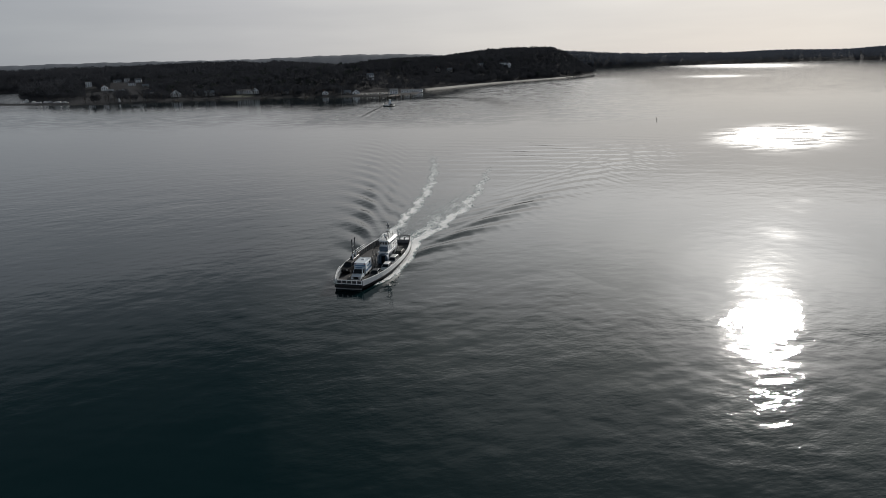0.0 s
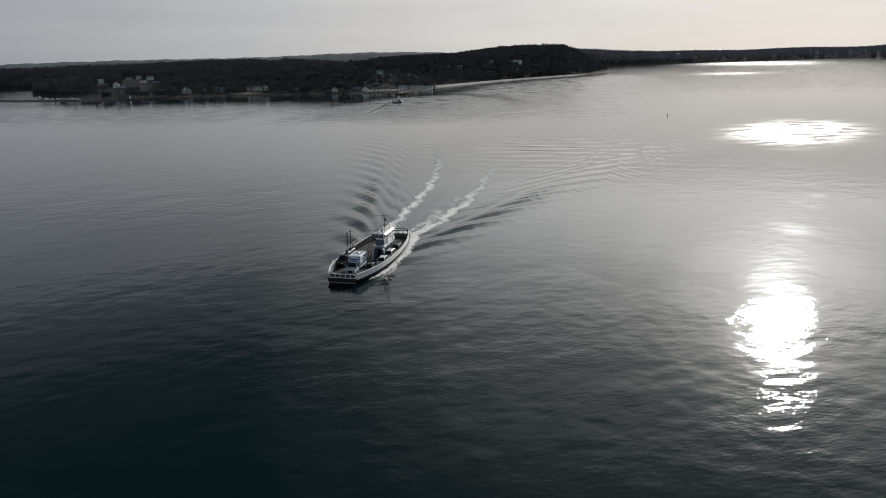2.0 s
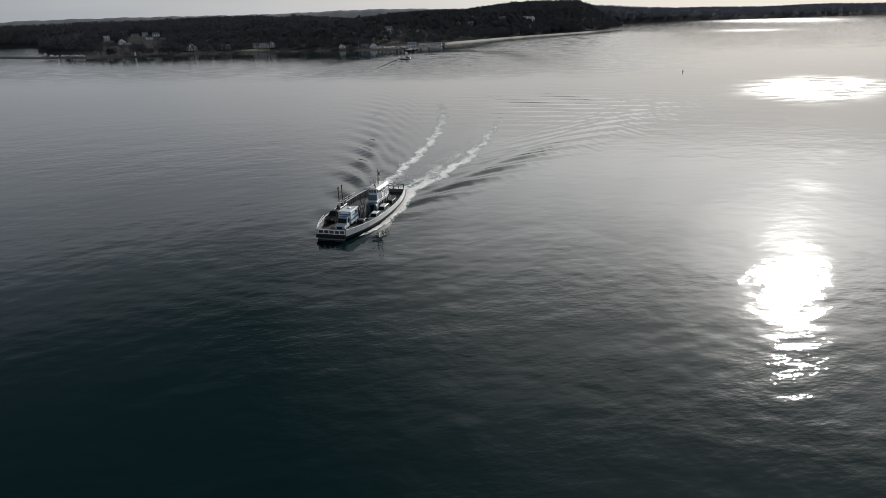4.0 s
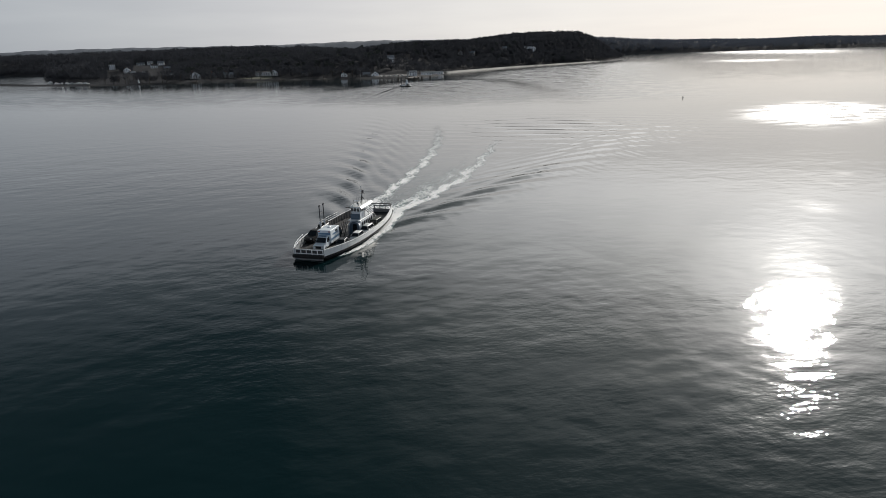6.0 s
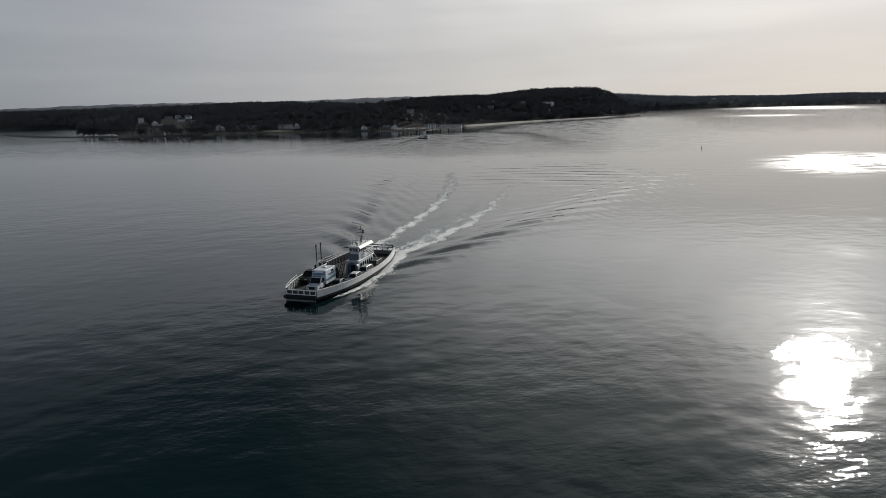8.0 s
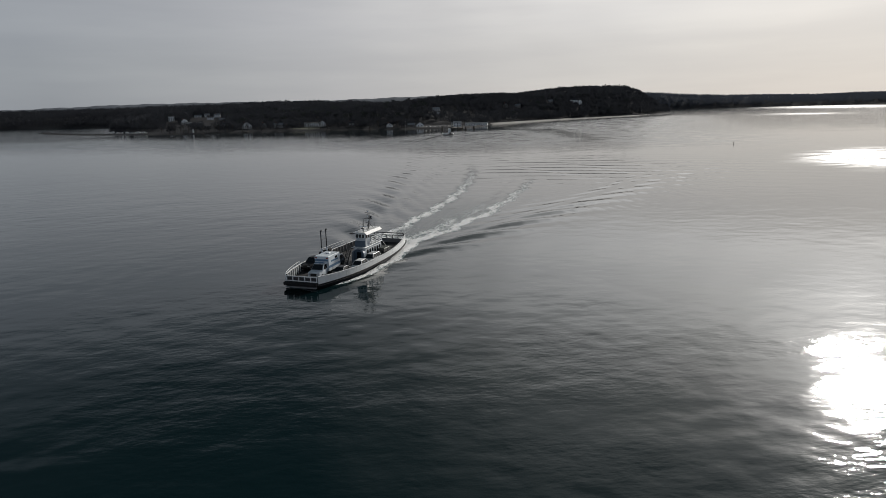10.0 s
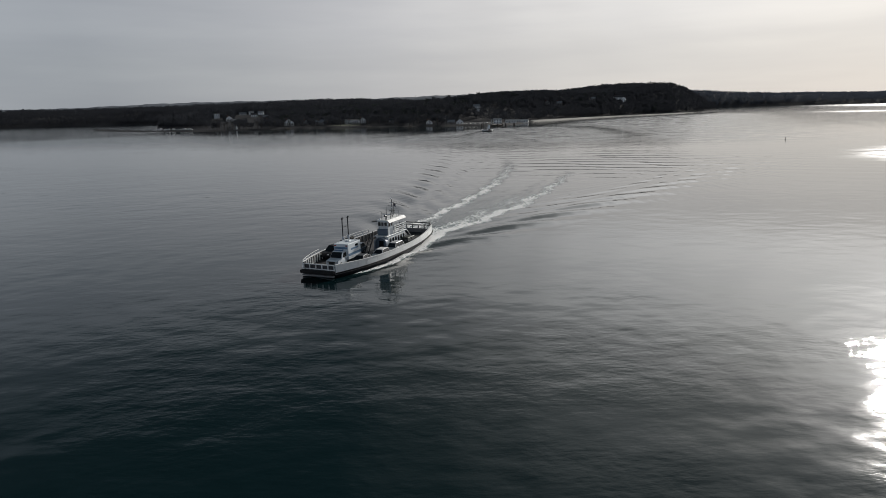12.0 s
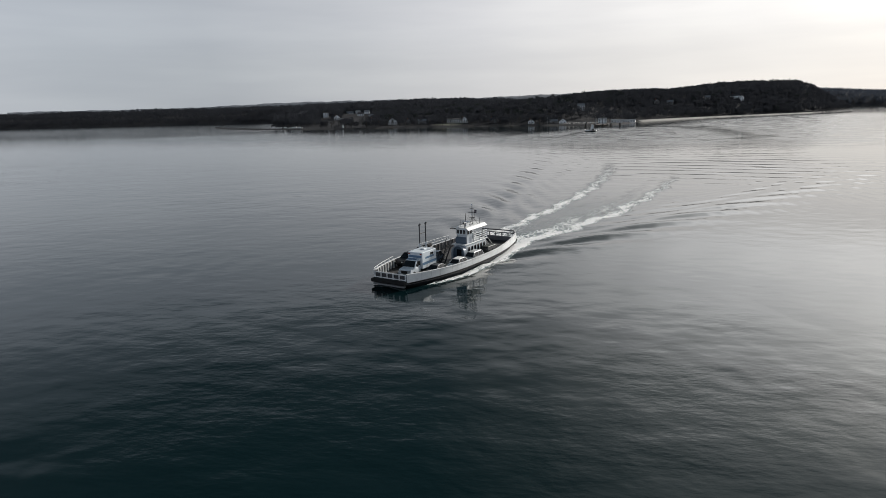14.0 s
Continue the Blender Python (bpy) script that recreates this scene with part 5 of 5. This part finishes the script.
def build_lawn(name, x, y, rx, ry, lift, material, label):
    """A clearing that lies on the slope of the ground."""
    bm = bmesh.new()
    n, rings = 28, 5
    mid = bm.verts.new((x, y, ground_z(x, y) + lift))
    last = None
    for r in range(1, rings + 1):
        row = []
        for k in range(n):
            a = 6.283 * k / n
            s = r / rings * (1 + 0.15 * math.sin(3 * a + x))
            px, py = x + rx * s * math.cos(a), y + ry * s * math.sin(a)
            row.append(bm.verts.new((px, py, ground_z(px, py) + (lift if r < rings else -0.3))))
        for k in range(n):
            if last is None:
                bm.faces.new((mid, row[k], row[(k + 1) % n]))
            else:
                bm.faces.new((last[k], row[k], row[(k + 1) % n], last[(k + 1) % n]))
        last = row
    tagged(new(name, mesh_of(name, bm, material, True)), label, "ground", kind="structure")


build_lawn("parking_ground", 800, 272, 38, 34, 0.35, M_GRAVEL, "pale gravel parking ground at the landing")
build_lawn("lawn", 800, 500, 24, 30, 0.3, M_LAWN, "winter lawn in front of the inn")
# added patch in place of the pale, sky-reflecting lagoon water
build_lawn("lagoon_patch", 1060, 1010, 26, 40, 0.4, M_GRAVEL, "gravel patch standing in for lagoon water below the tall white house")


# the landing: a timber pier on piles, a gantry and dolphins
def build_pier():
    p = thing("pier", pose(735, 226, 0, 0, 0, 12), "dark timber ferry pier on piles", "pier")
    part("pier_deck", box(-38, 14, -6, 6, 1.7, 2.1, 0.03), M_TIMBER, p)
    for k in range(9):
        for y in (-5.6, 5.6):
            x = -37 + k * 6
            part("pile", rod((x, y, -2.5), (x, y, 2.9), 0.32, 8), M_TIMBER, p)
    for y in (-5.8, 5.8):
        part("kerb", box(-38, 14, y - 0.15, y + 0.15, 2.1, 2.4), M_TIMBER, p)
    for y in (-4.2, 4.2):
        gantry = part("gantry_post", box(-35.5, -34.7, y - 0.4, y + 0.4, 2.1, 9.5, 0.04), M_PALE_ROOF, p, "pale steel gantry post")
        part("gantry_cap", box(-35.8, -34.4, y - 0.6, y + 0.6, 9.5, 9.9, 0.04), M_DARK_STEEL, gantry)
    part("gantry_beam", box(-35.4, -34.8, -4.2, 4.2, 8.7, 9.3, 0.04), M_PALE_ROOF, p)


build_pier()


def dolphin(x, y):
    d = thing("pile_cluster", pose(x, y, 0), "cluster of dark timber piles standing in the water", "piles", "pile clusters at the landing")
    for k in range(6):
        a = 6.28 * k / 6
        part("pile", rod((1.3 * math.cos(a), 1.3 * math.sin(a), -2.5), (0.5 * math.cos(a), 0.5 * math.sin(a), 3.2 + 0.3 * (k % 2)), 0.3, 7), M_TIMBER, d)
    part("band", rod((0, 0, 2.5), (0, 0, 2.75), 0.95, 12), M_DARK_STEEL, d)


for x, y in ((700, 236), (690, 222), (684, 209), (704, 205), (724, 200)):
    dolphin(x, y)


def build_jetty(x, y, length, turn, label):
    j = thing("jetty", pose(x, y, 0, 0, 0, turn), label, "jetty", "jetties along the shore")
    part("walkway", box(-length, 3, -1.0, 1.0, 1.2, 1.45), M_TIMBER, j)
    for k in range(int(length / 5) + 1):
        for s in (-1, 1):
            part("pile", rod((-k * 5, s * 0.95, -2), (-k * 5, s * 0.95, 2.3), 0.18, 6), M_TIMBER, j)


build_jetty(745, 572, 22, 20, "narrow timber jetty below the houses")
build_jetty(770, 440, 26, 12, "narrow timber jetty below the inn")
build_jetty(768, 372, 18, 15, "narrow timber jetty by the cottage")


# parked cars at the landing
park = {"silver": P_SILVER, "white": P_WHITE, "black": P_BLACK, "blue": P_BLUE}
first = {}
for k in range(11):
    colour = ("silver", "white", "black", "white", "blue", "silver", "white")[k % 7]
    x, y = 772 + 3.5 * (k % 2), 254 + 3.3 * k
    m = pose(x, y, ground_z(x, y) + 0.33, 0, 0, 8 + 3 * math.sin(k * 2.1))
    if colour not in first:
        first[colour] = build_car("parked_car", "suv" if k % 2 else "sedan", park[colour], colour + " car parked at the landing", m)
        first[colour]["group"] = "cars parked at the landing"
    else:
        copy_thing(first[colour], m)


# boats on the spit and at moorings
def build_boat(x, y, turn, length, label, cabin=True, mast_height=0.0, afloat=False):
    z = -0.25 if afloat else ground_z(x, y) + 0.55
    b = thing("boat", pose(x, y, z, 0, 0, turn), label, "boat", "boats on the spit")
    w = length * 0.16
    bm = bmesh.new()
    rows = []
    for k in range(9):
        s = k / 8
        half = w * min(1, 2.6 * (1 - s)) ** 0.6 if s > 0.55 else w * (0.86 + 0.25 * s)
        x0 = -length / 2 + length * s
        rows.append([bm.verts.new(p) for p in ((x0, -half, 1.2 + 0.35 * s * s), (x0 * 0.96, -half * 0.7, 0.25), (x0 * 0.94, 0, -0.15), (x0 * 0.96, half * 0.7, 0.25), (x0, half, 1.2 + 0.35 * s * s))])
    for a, c in zip(rows, rows[1:]):
        for k in range(5):
            bm.faces.new((a[k], a[(k + 1) % 5], c[(k + 1) % 5], c[k]))
    bm.faces.new(rows[0]), bm.faces.new(rows[-1][::-1])
    bmesh.ops.recalc_face_normals(bm, faces=bm.faces[:])
    part("hull", bm, M_BOAT, b)
    if not afloat:
        for s in (-0.25, 0.2):
            part("cradle", box(length * s - 0.2, length * s + 0.2, -w * 0.7, w * 0.7, -0.6, 0.05), M_TIMBER, b)
    if cabin:
        c = part("cabin", prism([(-length * 0.18, 1.2), (length * 0.2, 1.3), (length * 0.12, 2.6), (-length * 0.16, 2.6)], -w * 0.7, w * 0.7), M_BOAT, b)
        for s in (-1, 1):
            y0 = s * (w * 0.7 + 0.004)
            part("cabin_window", box(-length * 0.12, length * 0.08, min(y0, y0 + 0.03 * s), max(y0, y0 + 0.03 * s), 1.75, 2.3), M_GLASS, c)
    if mast_height:
        part("mast", rod((length * 0.05, 0, 1.2), (length * 0.05, 0, mast_height), 0.1, 6, 0.06), M_PALE_ROOF, b)
        part("boom", rod((length * 0.05, 0, 2.9), (-length * 0.38, 0, 2.7), 0.08), M_PALE_ROOF, b)


rng = random.Random(4)
for k in range(8):
    s = (k + rng.uniform(-0.5, 0.5)) / 7
    x, y = 714 + 16 * s + rng.uniform(-2, 8), 748 + 70 * s
    kind = rng.choice(("white motor boat", "white sailing boat", "small white boat"))
    build_boat(x, y, rng.uniform(20, 130), 7 if kind[0] == "s" else rng.uniform(9, 13), kind + " laid up on the spit", kind[0] != "s", 7 if "sailing" in kind else 0)
for x, y in ((812, 905), (850, 960), (800, 860), (900, 1010)):
    build_boat(x, y, rng.uniform(0, 180), rng.uniform(8, 12), "white boat moored in the cove behind the spit", True, 0, True)


def build_light():
    t = thing("harbour_light", pose(716, 652, ground_z(716, 652) - 0.2), "small white harbour light tower with a dark cap", "light tower")
    part("tower", rod((0, 0, 0), (0, 0, 5.5), 1.3, 12, 0.9), M_SIDING, t)
    part("gallery", rod((0, 0, 5.5), (0, 0, 5.7), 1.2, 12), M_DARK_STEEL, t)
    part("lantern", rod((0, 0, 5.7), (0, 0, 6.8), 0.7, 10), M_GLASS, t)
    part("cap", rod((0, 0, 6.8), (0, 0, 7.6), 0.85, 10, 0.1), M_DARK_STEEL, t)


build_light()


def build_pole(name, x, y, tall, label, category, lattice=False):
    p = thing(name, pose(x, y, ground_z(x, y) - 0.5), label, category)
    part("shaft", rod((0, 0, 0), (0, 0, tall), 0.5 if lattice else 0.16, 6, 0.3 if lattice else 0.08), M_DARK_STEEL if lattice else M_SIDING, p)
    for z in ((tall * 0.6, tall * 0.75, tall * 0.9) if lattice else (tall * 0.75,)):
        part("crossarm", box(-0.2, 0.2, -1.1, 1.1, z, z + 0.25), M_DARK_STEEL if lattice else M_SIDING, p)


build_pole("flagpole", 780, 322, 12, "white flagpole beside the landing", "flagpole")
build_pole("radio_mast", 1560, 745, 34, "dark radio mast standing above the wooded ridge", "radio mast", True)


def build_buoy():
    b = thing("channel_buoy", pose(336, -84.4, 0) @ Matrix.Scale(0.75, 4), "dark channel buoy with a small cage top", "buoy")
    part("float", rod((0, 0, -0.5), (0, 0, 0.35), 0.6, 14), M_DARK_STEEL, b)
    for k in range(4):
        a = 0.78 + 1.571 * k
        part("strut", rod((0.42 * math.cos(a), 0.42 * math.sin(a), 0.35), (0.15 * math.cos(a), 0.15 * math.sin(a), 1.7), 0.05), M_DARK_STEEL, b)
    part("dayboard", rod((0, 0, 1.0), (0, 0, 1.65), 0.32, 10), M_DARK_STEEL, b)
    part("lamp", rod((0, 0, 1.7), (0, 0, 2.0), 0.14, 8), M_TAIL, b)


build_buoy()


def build_second_ferry():
    """Another ferry of the same kind, end on, farther up the strait."""
    f = thing("small_ferry", pose(535, 170, 0, 0, 0, 27), "second white and black car ferry heading for the landing", "ferry")
    part("hull", loft_rings(bmesh.new(), [ring(-1.2, 0.84, 0.76, 14), ring(0.3, 0.97, 0.955, 14), ring(0.9, 1.0, 0.995, 14)]), M_BLACK_HULL, f)
    for side in (-1, 1):
        part("bulwark", wall_strip(-1, 1, side, 0.0, 0.12, lambda u: 0.9, lambda u: 1.65 + 0.35 * u * u, 14), M_WHITE, f)
    part("deck", loft_rings(bmesh.new(), [ring(0.9, 0.97, 0.95, 14), ring(0.96, 0.97, 0.95, 14)]), M_DECK, f)
    house = part("deckhouse", box(-0.5, 5.5, -2.8, -0.6, 0.97, 3.7, 0.05), M_HOUSE, f)
    for k in range(5):
        window(house, k * 1.05, k * 1.05 + 0.6, 2.1, 3.1, -2.8, -1)
    wheel = part("wheelhouse", box(0.2, 2.6, -2.7, -0.8, 3.75, 6.2, 0.05), M_HOUSE, f)
    for k in range(3):
        window(wheel, 0.35 + k * 0.75, 0.9 + k * 0.75, 5.1, 5.8, -2.7, -1)
    part("roof", box(-0.2, 5.2, -2.9, -0.5, 6.2, 6.4, 0.04), M_ROOF, f)
    part("mast", rod((3, -1.7, 6.4), (3, -1.7, 9.6), 0.1), M_DARK_STEEL, f)
    for x in (-2.0, -0.9):
        part("exhaust_stack", rod((x, 4.2, 0.97), (x, 4.2, 9.5), 0.16, 8), M_DARK_STEEL, f)


build_second_ferry()
build_car("suv", "suv", P_GREY, "dark grey car aboard the second ferry", pose(535, 170, 0.97, 0, 0, 27) @ pose(-6, -1.5, 0))
build_car("sedan", "sedan", P_SILVER, "silver car aboard the second ferry", pose(535, 170, 0.97, 0, 0, 27) @ pose(-5, 2.2, 0))


# ---- woods, clear of the houses and their view of the water ----
def clear_of_houses(spots):
    keep = np.ones(len(spots), bool)
    for x, y, half, depth in HOUSES:
        half = half * 1.5 if y > 900 else half
        way = np.array([x + 100.0, y + 48.0])
        far = np.linalg.norm(way)
        way /= far
        off = spots[:, :2] - (-100.0, -48.0)
        along, across = off @ way, np.abs(off @ (-way[1], way[0]))
        keep &= ~((across < half) & (along > far - (420 if y > 900 else 110 if y > 700 else 75 if x < 900 else 38)) & (along < far + depth * 0.7))
    keep &= ~((spots[:, 0] < 850) & (np.abs(spots[:, 1] - 262) < 48)) & ~((spots[:, 1] > 700) & (spots[:, 1] < 1350) & (spots[:, 0] < 850 + 0.55 * (spots[:, 1] - 900)))
    return spots[keep]


def build_woods():
    rng = np.random.default_rng(21)
    a = clear_of_houses(plant(1, 13000, 690, 1500, -60, 1300, ground_near, 1.3))
    woods("bare_woods", a, rng.uniform(9.5, 13, len(a)), M_WOODS, "bare brown winter woods along the shore", 5, 26)
    bb = clear_of_houses(plant(6, 5500, 1050, 1950, -60, 420, ground_near, 1.8))
    woods("bluff_woods", bb, rng.uniform(10, 14, len(bb)), M_WOODS, "bare brown winter woods on the bluff above the beach", 11, 24)
    b = clear_of_houses(plant(2, 9000, 1400, 2300, -60, 1900, ground_near, 2.0))
    woods("hill_woods", b, rng.uniform(9, 17, len(b)), M_WOODS, "bare brown winter woods on the hill", 6, 22)
    low = plant(8, 9000, 690, 1200, 180, 1100, ground_near, 0.9)
    low = low[(edge_distance(low[:, 0], low[:, 1], SHORE) < 150) & ~((low[:, 0] < 850) & (np.abs(low[:, 1] - 262) < 48))]
    woods("scrub", low, rng.uniform(1.2, 2.8, len(low)), M_WOODS, "dark bare scrub along the water's edge", 13, 7)
    c = clear_of_houses(plant(3, 520, 720, 1700, 0, 1200, ground_near, 3.0))
    woods("evergreens", c, rng.uniform(9, 16, len(c)), M_EVERGREEN, "dark green pines scattered in the bare woods", 7, 44)
    d = clear_of_houses(plant(4, 32000, 150, 2800, 900, 4690, ground_near, 1.4))
    d = d[edge_distance(d[:, 0], d[:, 1], SHORE) < 650]
    woods("woods_behind", d, rng.uniform(18, 25, len(d)), M_WOODS, "bare woods on the low land farther up the shore", 8, 14)
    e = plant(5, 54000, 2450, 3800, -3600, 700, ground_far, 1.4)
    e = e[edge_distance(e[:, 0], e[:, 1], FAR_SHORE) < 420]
    woods("far_woods", e, rng.uniform(15, 21, len(e)), M_FAR_WOODS, "woods on the far shore of the strait, blue haze in their colour", 9, 12)


build_woods()


# single trees along the water's edge
def build_tree(x, y, tall, seed):
    rng = np.random.default_rng(seed)
    t = thing("tree", pose(x, y, ground_z(x, y) - 0.3, 0, 0, rng.uniform(0, 360)), "tall bare tree at the water's edge", "tree", "trees along the water")
    bm = bmesh.new()
    add_rod(bm, (0, 0, 0), (0.2, 0.1, tall * 0.55), tall * 0.022, 7, tall * 0.012)
    tips = []
    for k in range(9):
        a, z0 = rng.uniform(0, 6.28), tall * rng.uniform(0.25, 0.55)
        r, z1 = tall * rng.uniform(0.12, 0.26), tall * rng.uniform(0.6, 0.95)
        tip = (r * math.cos(a), r * math.sin(a), z1)
        add_rod(bm, (0.1, 0.05, z0), tip, tall * 0.009, 5, tall * 0.003)
        tips.append(tip)
    part("trunk", bm, M_BARK, t)
    tris = []
    for k in range(170):
        tip = np.array(tips[k % 9]) * rng.uniform(0.75, 1.08) + rng.normal(0, tall * 0.05, 3)
        out = np.array([tip[0] * 0.4, tip[1] * 0.4, tall * 0.12]) * rng.uniform(0.3, 0.9)
        side = rng.normal(0, 1, 3)
        side = side / np.linalg.norm(side) * tall * rng.uniform(0.008, 0.02)
        tris.append([tip - side, tip + side, tip + out])
    v = np.array(tris).reshape(-1, 3)
    crown = new("crown", raw_mesh("crown", v, np.arange(len(v)).reshape(-1, 3), M_WOODS))
    crown.parent = t


rng = random.Random(12)
k = 0
for y in list(range(575, 705, 9)) + list(range(330, 560, 17)):
    d = next(x for x in range(680, 900) if ground_z(x, y) > 1.0)
    build_tree(d + rng.uniform(2, 9), y + rng.uniform(-3, 3), rng.uniform(13, 19), 40 + k)
    k += 1
